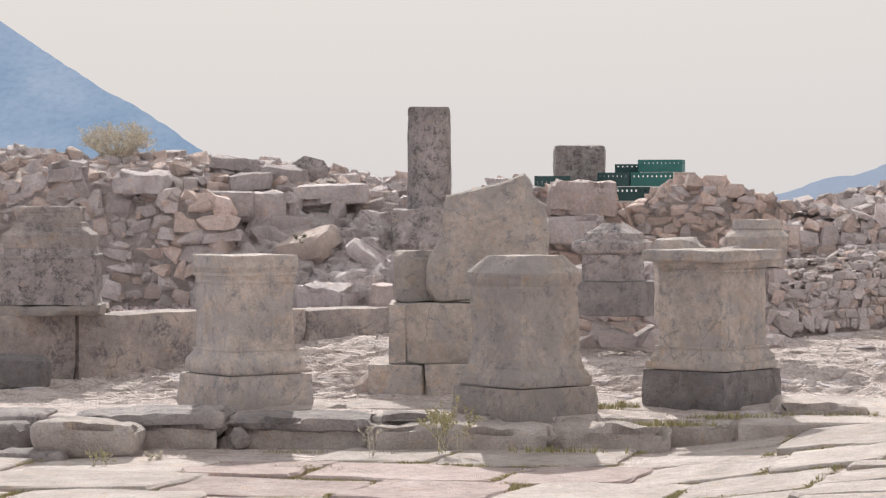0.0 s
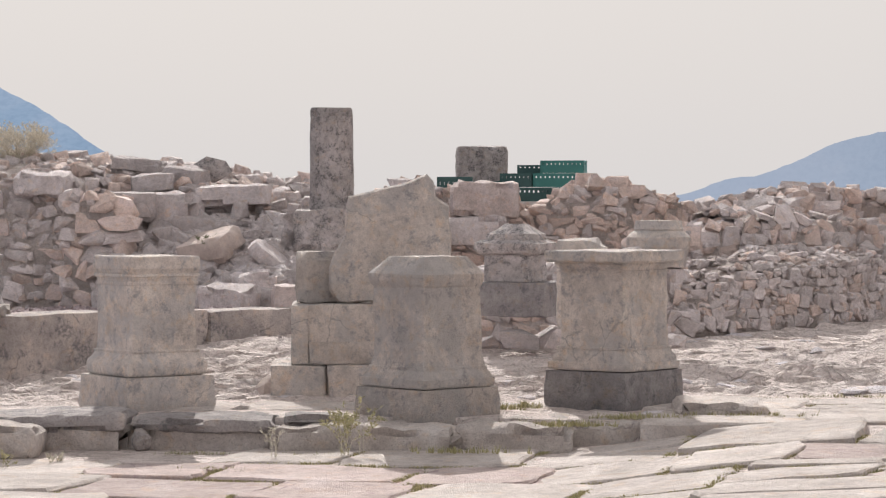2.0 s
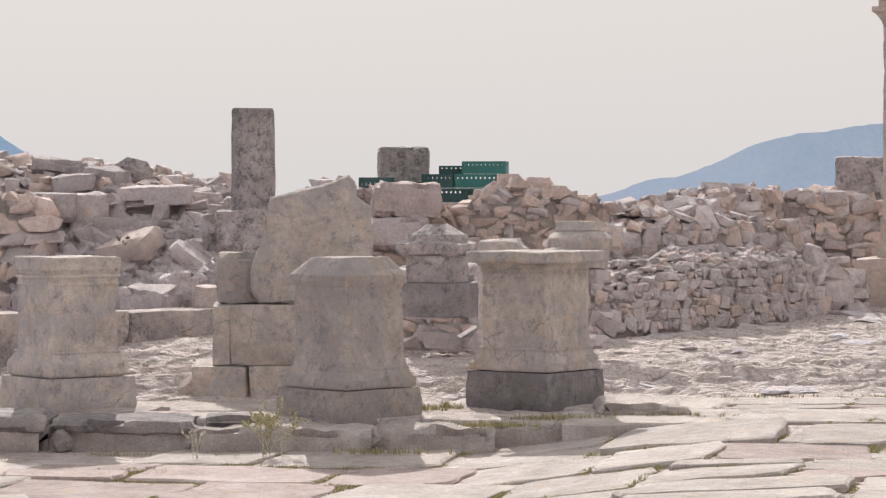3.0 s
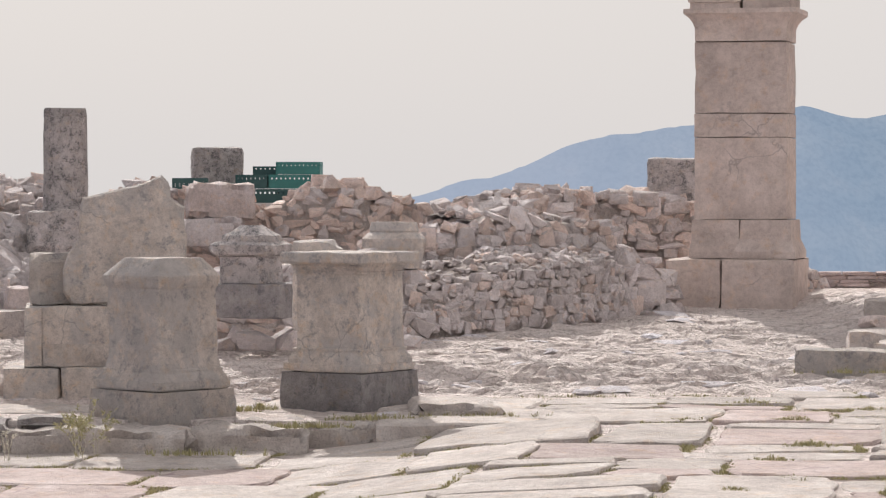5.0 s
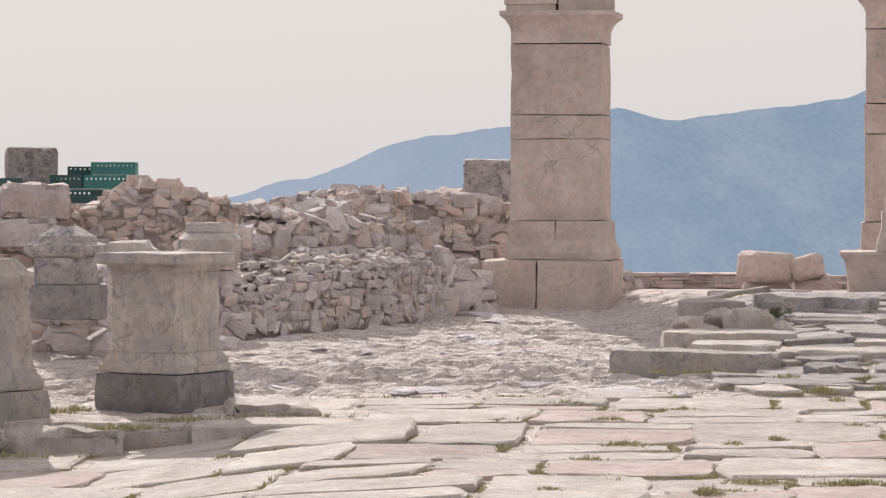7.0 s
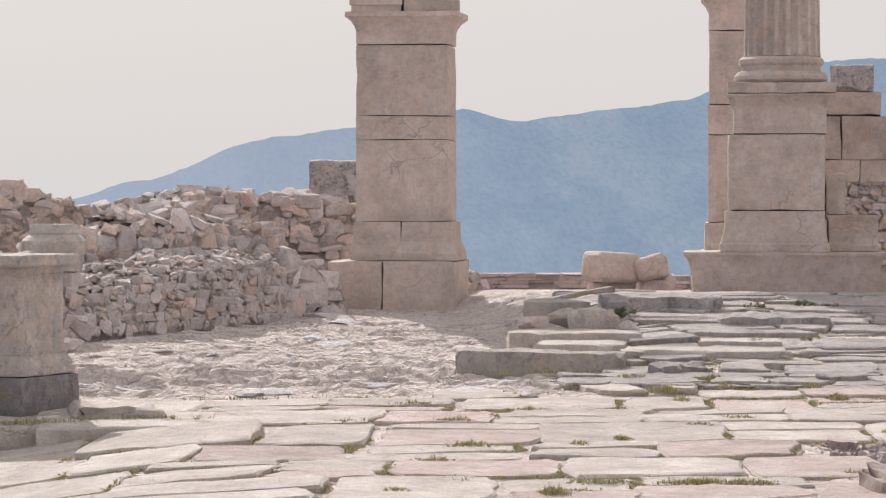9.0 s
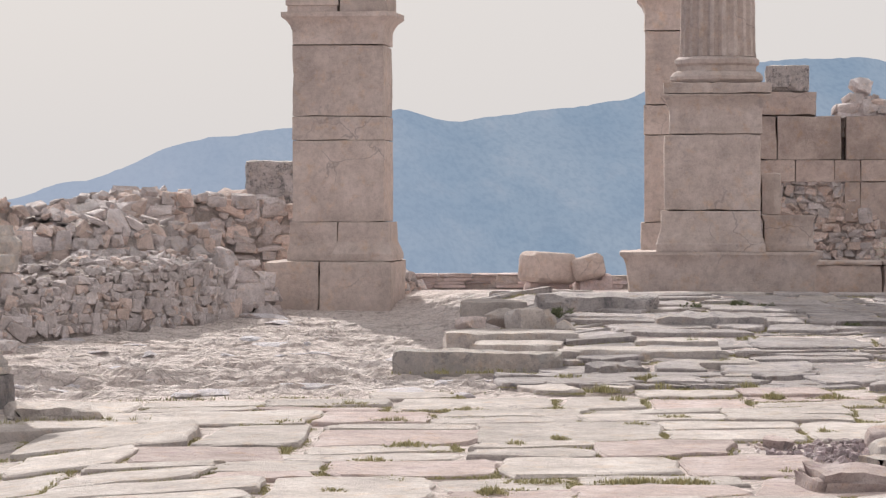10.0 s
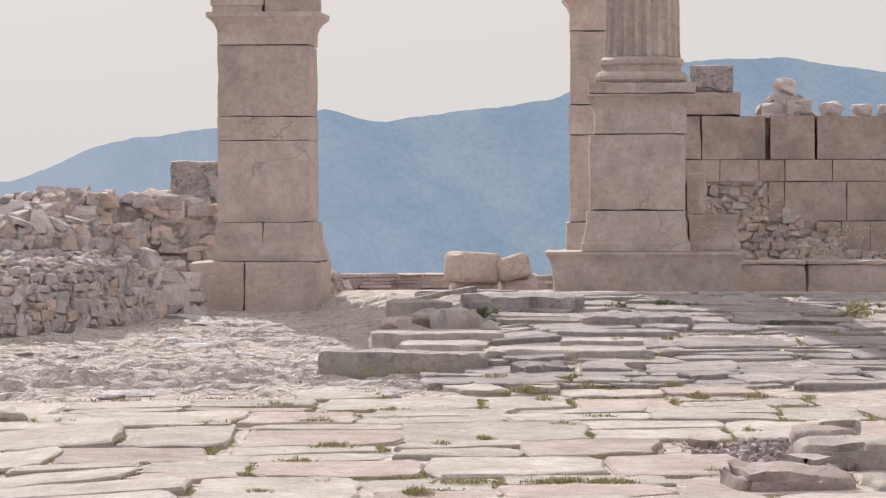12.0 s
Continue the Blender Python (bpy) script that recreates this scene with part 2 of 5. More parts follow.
def moulded_mesh(name, rings, aspect=1.0, wear=0.01, seed=0.0, corner=0.04, per_side=10, round_section=False, flutes=0):
    """A stack of rectangular (or round) sections: rings of (half width, height), worn; closed above and below."""
    verts, faces = [], []
    s = Vector((seed * 5.1, seed * 8.3, seed * 2.9))
    count = 4 * per_side
    fine = []
    for (a, z0), (b, z1) in zip(rings, rings[1:]):
        steps = max(1, round(max(abs(z1 - z0), abs(b - a)) / 0.07))
        for t in range(steps):
            fine.append((a + (b - a) * t / steps, z0 + (z1 - z0) * t / steps))
    fine.append(rings[-1])
    for hw, z in fine:
        for q in range(count):
            if round_section:
                an = 2 * math.pi * q / count
                rr = hw * (1 - (0.10 * max(0.0, math.cos(flutes * an) * 0.75 + 0.25) ** 0.6 if flutes else 0))
                p = Vector((rr * math.cos(an), rr * math.sin(an), z))
            else:
                side, u = divmod(q, per_side)
                u = -1 + 2 * u / per_side
                x, y = ((u, -1), (1, u), (-u, 1), (-1, -u))[side]
                p = Vector((x * hw, y * hw * aspect, z))
                h = Vector((hw - corner, hw * aspect - corner))
                if abs(p.x) > h.x and abs(p.y) > h.y:
                    d = Vector((abs(p.x) - h.x, abs(p.y) - h.y)).normalized() * corner
                    p.x, p.y = math.copysign(h.x + d.x, p.x), math.copysign(h.y + d.y, p.y)
            out = Vector((p.x, p.y, 0)).normalized()
            w = wear * fbm(p * 4.0 + s)
            if q % per_side == 0:
                w -= wear * 3.0 * max(0.0, noise.noise(p * 3.0 + s * 2.0))
            p += out * w
            p.z += 0.4 * wear * noise.noise(p * 5.0 + s * 3.0)
            verts.append(p)
    for k in range(len(fine) - 1):
        for q in range(count):
            a, b = k * count + q, k * count + (q + 1) % count
            faces.append((a, b, b + count, a + count))
    faces.append(tuple(range(count - 1, -1, -1)))
    top = (len(fine) - 1) * count
    faces.append(tuple(range(top, top + count)))
    me = mesh_of(name, verts, faces, smooth=True)
    me.set_sharp_from_angle(angle=radians(26))
    return me


def hull_mesh(name, seed, points=22, squash=(1, 1, 1), boxy=0.45):
    """An angular field stone about one metre across."""
    rnd = random.Random(seed)
    bm = bmesh.new()
    for _ in range(points):
        v = Vector([rnd.gauss(0, 1) for _ in range(3)]).normalized()
        big = max(abs(c) for c in v)
        v = v * (1 - boxy) + v / big * boxy * 0.85
        v *= rnd.uniform(0.82, 1.05) * 0.5
        bm.verts.new([v[a] * squash[a] for a in range(3)])
    res = bmesh.ops.convex_hull(bm, input=bm.verts)
    bmesh.ops.delete(bm, geom=[g for g in res["geom_interior"] if isinstance(g, bmesh.types.BMVert)], context="VERTS")
    me = bpy.data.meshes.new(name)
    bm.to_mesh(me)
    bm.free()
    return me


def rough_stone(name, seed):
    """An angular field stone one metre across: a hull cut by a few split faces, its edges knocked off."""
    rnd = random.Random(seed)
    bm = bmesh.new()
    for _ in range(13):
        v = Vector([rnd.gauss(0, 1) for _ in range(3)]).normalized()
        v = v / max(abs(c) for c in v) * 0.5
        bm.verts.new([c * rnd.uniform(0.80, 1.0) for c in v])
    for _ in range(6):
        v = Vector([rnd.choice((-0.5, 0.5)) for _ in range(3)])
        bm.verts.new([c * rnd.uniform(0.64, 0.95) for c in v])
    res = bmesh.ops.convex_hull(bm, input=bm.verts)
    bmesh.ops.delete(bm, geom=[g for g in res["geom_interior"] if isinstance(g, bmesh.types.BMVert)], context="VERTS")
    me = bpy.data.meshes.new(name)
    bm.to_mesh(me)
    bm.free()
    return me


STONES = [rough_stone("field_stone", 900 + k) for k in range(32)]
for me in STONES:
    me.materials.append(M_PIECE)
STONES_OCHRE = [me.copy() for me in STONES]
for me in STONES_OCHRE:
    me.materials[0] = M_PIECE_RUST


# ---------- ground ----------
def smooth(a, b, v):
    t = max(0.0, min(1.0, (v - a) / (b - a)))
    return t * t * (3 - 2 * t)


def kerb_line(x):
    """The front of the step on which the altars stand."""
    return 22.5 + 0.03 * (x + 3.0)


def raised(x, y):
    """The gentle rise of the square away from the street."""
    z = -0.04 * (24 - y) if y < 24 else min(0.05 * (y - 24), 0.64) + 0.05 * smooth(32.0, 35.0, y)
    if y < 17:
        z = -0.28 - 0.02 * (17 - y)
    step = 0.20 * (1 - smooth(-1.2, 0.8, x))
    if y < kerb_line(x):
        z -= step
    # steps up to the monument
    if y > 26:
        z = min(z + 0.36 * smooth(4.2, 6.2, x) * smooth(26.5, 33.0, y), max(z, 0.84))
    if y > 24 and x < -3:
        z += 0.11 * smooth(27.0, 29.5, y) * (1 - smooth(-4.4, -3.2, x)) * (1 - smooth(31, 33, y))
    # earth held up behind the bench wall
    behind = -(x + 7.06) * 0.805 + (y - 26.9) * 0.593
    if x < -3.2 and 24 < y < 37:
        z += (0.64 - z) * smooth(0.12, 0.5, behind) * (1 - smooth(-4.2, -3.6, x)) * (z < 0.64)
    # the square ends and the hillside falls away
    lip = 37.3 + 1.6 * smooth(-0.8, 0.2, x)
    bank = smooth(lip, lip + 1.0, y) * (1 - smooth(3.4, 4.3, x))
    z += (2.0 - z) * bank
    if y > 41:
        rim = 2.0 + (0.85 - 2.0) * smooth(3.4, 4.3, x)
        z = rim - 0.45 * (y - 41) if y < 180 else rim - 62.5 - 0.03 * (y - 180)
    if x < -20:
        z += 0.02 * (-20 - x) * smooth(60, 20, y)
    return z


def base_height(x, y):
    return raised(x, y) - FALL * (min(math.hypot(x, y), 300) - 24)


def bedrock(x, y):
    """Relief of the bare rock between the paving and the walls."""
    m = smooth(24.6, 26.2, y) * (1 - smooth(35.0, 37.5, y))
    if x < -1.0:
        m = max(m, smooth(22.9, 24.5, y) * (1 - smooth(35.0, 37.5, y)))
    p = Vector((x * 0.50 + 0.10 * y, y * 1.05, 0.0))
    q = p + Vector((noise.noise(p * 1.3), noise.noise(p * 1.3 + Vector((5, 2, 0))), 0)) * 0.4
    n = 0.045 * fbm(p * 0.9, 3)
    # long worn ledges, broken by hollows and small lumps
    for size, tall, gap, tip in ((0.55, 0.03, 0.015, 0.02), (1.5, 0.04, 0.022, 0.025), (3.4, 0.045, 0.03, 0.035), (6.5, 0.026, 0.022, 0.022)):
        dist, near = noise.voronoi(q * size)
        c = near[0]
        rise = noise.cell(Vector((c.x * 91.7, c.y * 57.3, size))) - 0.5
        lean = (q * size - c).dot(Vector((noise.cell(c * 31.0) - 0.5, 0.8 * noise.cell(c * 17.0), 0)))
        n += tall * rise + tip * lean - gap * (1 - smooth(0.0, 0.2, dist[1] - dist[0]))
    n += 0.022 * fbm(q * 6.0, 4)
    edge = 1 + 0.8 * smooth(24.8, 25.8, y) * (1 - smooth(27.4, 29.0, y))
    # a scooped hollow behind the altars
    hollow = -0.10 * math.exp(-((x - 0.35) / 0.75) ** 2 - ((y - 26.6) / 0.55) ** 2)
    m *= edge * (1 - 0.7 * smooth(4.5, 6.0, x))
    return m * (0.45 * n + hollow)


def axis(lo, hi, step, far):
    out = list(np.arange(lo, hi + 1e-6, step))
    d, a, b = step, lo, hi
    pre, post = [], []
    while a > -far:
        d *= 1.5
        a -= d
        pre.append(a)
    d = step
    while b < far:
        d *= 1.5
        b += d
        post.append(b)
    return pre[::-1] + [float(v) for v in out] + post


def build_ground():
    xs, ys = axis(-9.0, 13.0, 0.062, 4000), axis(22.5, 37.5, 0.055, 4000)
    verts = []
    for y in ys:
        for x in xs:
            z = base_height(x, y)
            if 22.5 < y < 37.6 and -12 < x < 16:
                z += bedrock(x, y)
            if y < 25.5:
                z -= 0.03 * (1 - smooth(25.0, 25.5, y)) * smooth(-2.0, -0.5, x) + 0.03 * (y < kerb_line(x)) * (1 - smooth(-2.0, -0.5, x))
            verts.append((x, y, z))
    nx = len(xs)
    faces = [(j * nx + i, j * nx + i + 1, (j + 1) * nx + i + 1, (j + 1) * nx + i) for j in range(len(ys) - 1) for i in range(nx - 1)]
    me = mesh_of("ground", verts, faces)
    me.polygons.foreach_set("use_smooth", [not (22.6 < p.center.y < 37 and -9 < p.center.x < 13) for p in me.polygons])
    g = part("ground", me, None)
    m, n, l, bsdf = graph("bedrock_and_soil")
    tc = n.new("ShaderNodeTexCoord")
    v = tc.outputs["Object"]
    st = n.new("ShaderNodeMapping")
    st.inputs["Scale"].default_value = (0.6, 1.3, 1.0)
    l.new(v, st.inputs["Vector"])
    big = noise_node(n, l, st.outputs["Vector"], 0.9, 6, 0.6, 0.5)
    mid = noise_node(n, l, st.outputs["Vector"], 5.0, 9, 0.7, 0.5)
    fine = noise_node(n, l, v, 32.0, 8, 0.7)
    col = ramp(n, l, big, [(0.3, (0.80, 0.70, 0.66)), (0.55, (0.86, 0.775, 0.745)), (0.75, (0.88, 0.81, 0.79))])
    col = blend(n, l, "MULTIPLY", 0.8, col, ramp(n, l, mid, [(0.28, (0.66, 0.62, 0.60)), (0.44, (0.98, 0.97, 0.97)), (0.75, (1.08, 1.07, 1.06))]))
    col = blend(n, l, "MULTIPLY", 0.6, col, ramp(n, l, fine, [(0.3, (0.55, 0.52, 0.5)), (0.55, (1.05, 1.04, 1.03))]))
    l.new(col, bsdf.inputs["Base Color"])
    bsdf.inputs["Roughness"].default_value = 0.92
    bsdf.inputs["Specular IOR Level"].default_value = 0.2
    hm = n.new("ShaderNodeMath")
    hm.operation = "MULTIPLY_ADD"
    l.new(mid, hm.inputs[0])
    hm.inputs[1].default_value = 2.0
    l.new(fine, hm.inputs[2])
    bp = n.new("ShaderNodeBump")
    bp.inputs["Strength"].default_value, bp.inputs["Distance"].default_value = 0.8, 0.07
    # split and flaking rock: bent crack lines at two sizes, long across the slope
    wob = n.new("ShaderNodeTexNoise")
    wob.inputs["Scale"].default_value, wob.inputs["Detail"].default_value = 2.4, 6
    l.new(v, wob.inputs["Vector"])
    bent = n.new("ShaderNodeVectorMath")
    bent.operation = "MULTIPLY_ADD"
    l.new(wob.outputs["Color"], bent.inputs[0])
    bent.inputs[1].default_value = (0.9, 0.9, 0.0)
    l.new(st.outputs["Vector"], bent.inputs[2])
    height = hm.outputs[0]
    for size, wide, deep in ((2.0, 0.10, 1.1), (5.5, 0.13, 0.7)):
        vor = n.new("ShaderNodeTexVoronoi")
        vor.feature = "DISTANCE_TO_EDGE"
        vor.inputs["Scale"].default_value = size
        l.new(bent.outputs["Vector"], vor.inputs["Vector"])
        groove = ramp(n, l, vor.outputs["Distance"], [(0.0, (0.0,)), (wide, (1.0,))])
        add = n.new("ShaderNodeMath")
        add.operation = "MULTIPLY_ADD"
        l.new(groove, add.inputs[0])
        add.inputs[1].default_value = deep
        l.new(height, add.inputs[2])
        height = add.outputs[0]
        some = ramp(n, l, vor.outputs["Distance"], [(0.0, (0.62, 0.58, 0.56)), (wide * 0.45, (1.0, 1.0, 1.0))])
        col = blend(n, l, "MULTIPLY", 0.6, col, some)
    l.new(col, bsdf.inputs["Base Color"])
    l.new(height, bp.inputs["Height"])
    l.new(bp.outputs["Normal"], bsdf.inputs["Normal"])
    g.data.materials.append(m)
    tagged(g, "pale uneven limestone bedrock and trodden soil", "ground", kind="structure")


build_ground()


# ---------- far mountains ----------
def mountain(name, dist, crest, x0, x1, foot, tone, light, seed, label):
    """A glowing backdrop ridge with haze painted in: crest(x) gives its height; a slope with spurs and gullies runs
    down towards the square.
    """
    cols, rows_ = 200, 46
    verts, faces = [], []
    for j in range(rows_ + 1):
        t = j / rows_
        for i in range(cols + 1):
            x = x0 + (x1 - x0) * i / cols
            top = crest(x) + 3.0 * noise.noise(Vector((x * 0.03, seed, 0))) + 1.2 * noise.noise(Vector((x * 0.13, seed, 4)))
            z = foot + (top - foot) * (1 - t) ** 0.9
            y = dist - 700 * t
            spur = 26 * fbm(Vector((x * 0.012 + t * 1.2, t * 2.0, seed)), 4) * math.sin(math.pi * min(1.0, t * 1.1)) 
            verts.append((x * (1 - 0.25 * t), y + 3 * spur, level(x * (1 - 0.25 * t), y, z + 0.6 * spur)))
    w = cols + 1
    for j in range(rows_):
        for i in range(cols):
            faces.append((j * w + i, (j + 1) * w + i, (j + 1) * w + i + 1, j * w + i + 1))
    ob = part(name, mesh_of(name, verts, faces, smooth=True), None)
    m, n, l, bsdf = graph(name + "_scrub_painted_haze")
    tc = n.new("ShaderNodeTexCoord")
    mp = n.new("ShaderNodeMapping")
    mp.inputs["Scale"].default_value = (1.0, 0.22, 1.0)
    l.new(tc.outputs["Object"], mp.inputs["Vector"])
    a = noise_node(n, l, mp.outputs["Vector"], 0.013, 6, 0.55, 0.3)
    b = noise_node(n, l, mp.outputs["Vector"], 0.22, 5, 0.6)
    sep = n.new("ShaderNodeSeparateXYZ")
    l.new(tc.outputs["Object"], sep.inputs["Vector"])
    # aerial haze painted as colour: east ridge fades paler towards its western end
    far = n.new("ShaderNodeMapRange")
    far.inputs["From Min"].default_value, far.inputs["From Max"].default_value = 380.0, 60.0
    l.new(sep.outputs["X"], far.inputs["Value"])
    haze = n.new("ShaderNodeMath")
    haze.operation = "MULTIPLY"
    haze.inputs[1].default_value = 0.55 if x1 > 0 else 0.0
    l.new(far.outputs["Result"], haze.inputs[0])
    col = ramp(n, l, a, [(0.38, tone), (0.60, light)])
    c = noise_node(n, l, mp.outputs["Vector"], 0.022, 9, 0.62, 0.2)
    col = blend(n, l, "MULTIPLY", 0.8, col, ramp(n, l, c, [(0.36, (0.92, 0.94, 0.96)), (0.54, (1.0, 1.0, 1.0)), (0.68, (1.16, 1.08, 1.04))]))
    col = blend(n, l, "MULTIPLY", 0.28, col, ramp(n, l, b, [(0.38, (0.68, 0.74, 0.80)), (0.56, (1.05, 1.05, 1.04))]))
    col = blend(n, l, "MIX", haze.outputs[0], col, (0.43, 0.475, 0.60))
    # the slope glows with these blue haze tones and takes no sunlight
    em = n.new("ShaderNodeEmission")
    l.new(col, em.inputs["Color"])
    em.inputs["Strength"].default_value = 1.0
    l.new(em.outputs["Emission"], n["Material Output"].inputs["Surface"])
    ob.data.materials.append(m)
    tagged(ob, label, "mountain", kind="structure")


def crest_left(x):
    return 221 + (x + 732) * (97 - 221) / (732 - 546) + 6.0 * smooth(-640, -590, x)


def lerp_table(table, x):
    for (a, za), (b, zb) in zip(table, table[1:]):
        if x <= b:
            t = max(0.0, (x - a) / (b - a))
            return za + (zb - za) * (t * t * (3 - 2 * t) * 0.5 + t * 0.5)
    return table[-1][1]


RIDGE = [(-60, 50), (40, 74), (130, 108), (221, 121), (325, 136), (363, 127), (440, 137), (520, 147), (555, 160), (640, 184), (700, 187), (741, 189), (790, 182), (840, 177), (1200, 220)]
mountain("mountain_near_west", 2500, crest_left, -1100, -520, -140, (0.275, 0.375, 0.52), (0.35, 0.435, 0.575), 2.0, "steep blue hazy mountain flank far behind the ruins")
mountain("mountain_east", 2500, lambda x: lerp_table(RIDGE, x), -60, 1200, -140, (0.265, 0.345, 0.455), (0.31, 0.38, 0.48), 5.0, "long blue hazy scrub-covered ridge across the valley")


def flank_mesh():
    """The same mountain continued out of view to block sky light from the west: ever higher towards the south-west."""
    verts, faces, cols = [], [], 60
    for j, (dist, share) in enumerate(((2300, 1.0), (2000, 0.72), (1650, 0.42), (1300, 0.15), (1000, -0.08))):
        for i in range(cols + 1):
            az = radians(24 + 126 * i / cols)
            el = 6 + 17 * smooth(20, 62, math.degrees(az)) - 9 * smooth(115, 150, math.degrees(az)) + 1.2 * noise.noise(Vector((i * 0.21, 3.0, 0)))
            d = dist + 90 * noise.noise(Vector((i * 0.3, j * 0.7, 1)))
            verts.append((-d * math.sin(az), d * math.cos(az), share * 2300 * math.tan(radians(el)) - 40))
    for j in range(4):
        for i in range(cols):
            a = j * (cols + 1) + i
            faces.append((a, a + 1, a + cols + 2, a + cols + 1))
    return mesh_of("unseen_sky_blocking_flank", verts, faces, True)


# added beyond the view: dims and blues the fill on left-facing stone
tagged(part("unseen_sky_blocking_flank", flank_mesh(), bpy.data.materials["mountain_near_west_scrub_painted_haze"]), "added unseen blue mountain flank dimming the sky beside the square", "mountain", kind="structure")

# ---------- altars and bases on the step ----------
def altar(x, y, z, rz, plinth, rings, mat, plinth_mat, seed, label):
    a = thing("altar", x, y, z, rz, label, "altar", "altars on the step")
    hw, ph = plinth
    part("plinth", moulded_mesh("plinth", [(hw * 0.97, -0.06), (hw, 0.02), (hw, ph * 0.6), (hw * 0.985, ph)], 1, 0.018, seed, 0.03), plinth_mat, a)
    part("shaft", moulded_mesh("shaft", rings, 1, 0.014, seed + 0.4, 0.03), mat, a)
    return a


altar(-4.71, 23.5, -0.01, -50, (0.442, 0.26),
      [(0.378, 0.268), (0.388, 0.29), (0.390, 0.35), (0.380, 0.385), (0.350, 0.42), (0.328, 0.455), (0.334, 0.46), (0.334, 0.475), (0.318, 0.48), (0.314, 0.7), (0.314, 1.02), (0.322, 1.025), (0.322, 1.045), (0.316, 1.05), (0.322, 1.085),
       (0.336, 1.09), (0.336, 1.11), (0.326, 1.115), (0.340, 1.15), (0.346, 1.155), (0.346, 1.25), (0.338, 1.262)],
      M_ALTAR, M_ALTAR, 1, "worn beige limestone altar on a cracked plinth")
altar(-2.275, 22.9, -0.085, -43, (0.425, 0.265),
      [(0.388, 0.272), (0.396, 0.29), (0.396, 0.345), (0.380, 0.35), (0.375, 0.37), (0.350, 0.41), (0.350, 0.435), (0.338, 0.44), (0.332, 0.49), (0.320, 0.52), (0.318, 0.75), (0.320, 1.08), (0.335, 1.10), (0.345, 1.14), (0.352, 1.16), (0.352, 1.185), (0.30, 1.25), (0.25, 1.315), (0.24, 1.325)],
      M_ALTAR, M_ALTAR, 2, "weathered beige limestone altar with broken sloping crown")
altar(-0.79, 24.0, -0.01, -34, (0.43, 0.29),
      [(0.408, 0.298), (0.414, 0.31), (0.414, 0.36), (0.388, 0.366), (0.384, 0.40), (0.356, 0.445), (0.350, 0.47), (0.358, 0.474), (0.358, 0.49), (0.336, 0.495), (0.331, 0.55), (0.330, 0.8), (0.332, 1.115), (0.346, 1.12), (0.346, 1.135),
       (0.338, 1.14), (0.352, 1.165), (0.376, 1.185), (0.376, 1.20), (0.422, 1.205), (0.434, 1.22), (0.434, 1.288), (0.424, 1.30)],
      M_ALTAR, M_ALTAR_DARK, 3, "beige limestone altar with moulded crown on grey plinth")

# ---------- broken pedestal with a leaning slab ----------
def slab_outline_mesh(name, pts, thick, seed, wear=0.02, cell=0.09):
    """An upright broken slab from its outline (x, z): both faces gridded and worn, rim rounded."""
    dense = []
    for (a, b), (c, d) in zip(pts, pts[1:] + pts[:1]):
        n = max(1, round(math.hypot(c - a, d - b) / cell))
        for k in range(n):
            t = k / n
            p = Vector((a + (c - a) * t, b + (d - b) * t, 0))
            q = Vector((p.x, 0, p.y))
            j = wear * fbm(q * 6 + Vector((seed, seed, seed)), 3)
            dense.append((p.x + j, p.y + j * 0.7))
    cx, cz = sum(p[0] for p in dense) / len(dense), sum(p[1] for p in dense) / len(dense)
    verts, faces = [], []
    count = len(dense)

    def ring(f, y):
        base = len(verts)
        for x, z in dense:
            p = Vector((cx + (x - cx) * f, y, cz + (z - cz) * f))
            p.y += wear * 0.8 * fbm(p * 3 + Vector((seed, 0, seed)), 3)
            verts.append(p)
        return base

    chain = [ring(0.33, -thick / 2), ring(0.66, -thick / 2), ring(0.965, -thick / 2), ring(1.0, -thick / 2 + 0.03),
             ring(1.0, thick / 2 - 0.03), ring(0.965, thick / 2), ring(0.5, thick / 2)]
    for a, b in zip(chain, chain[1:]):
        for q in range(count):
            faces.append((a + q, b + q, b + (q + 1) % count, a + (q + 1) % count))
    verts += [Vector((cx, -thick / 2, cz)), Vector((cx, thick / 2, cz))]
    for q in range(count):
        faces.append((len(verts) - 2, chain[0] + q, chain[0] + (q + 1) % count))
        faces.append((len(verts) - 1, chain[-1] + (q + 1) % count, chain[-1] + q))
    me = mesh_of(name, verts, faces, smooth=True)
    me.set_sharp_from_angle(angle=radians(45))
    return me


ped = thing("statue_pedestal", -3.055, 25.3, -0.08, 7, "stepped pale limestone pedestal of large dressed blocks", "pedestal")
part("base_block", block_mesh("base_block", 0.50, 1.2, 0.372, 0.008, 1.1, 0.01, 0.07), M_ALTAR, ped, pose(-0.61, 0, 0))
part("base_block", block_mesh("base_block", 1.14, 1.2, 0.372, 0.008, 1.7, 0.01, 0.07), M_ALTAR, ped, pose(0.21, 0, 0))
part("middle_block", block_mesh("middle_block", 1.44, 1.05, 0.535, 0.006, 2.3, 0.012, 0.09), M_ALTAR, ped, pose(0.04, 0.02, 0.37))
part("panel_border", block_mesh("panel_border", 0.15, 0.03, 0.52, 0.005, 2.9, 0.008), M_ALTAR, ped, pose(-0.60, -0.512, 0.378))
part("panel_border", block_mesh("panel_border", 1.2, 0.03, 0.20, 0.005, 2.8, 0.008), M_ALTAR, ped, pose(0.08, -0.512, 0.378))
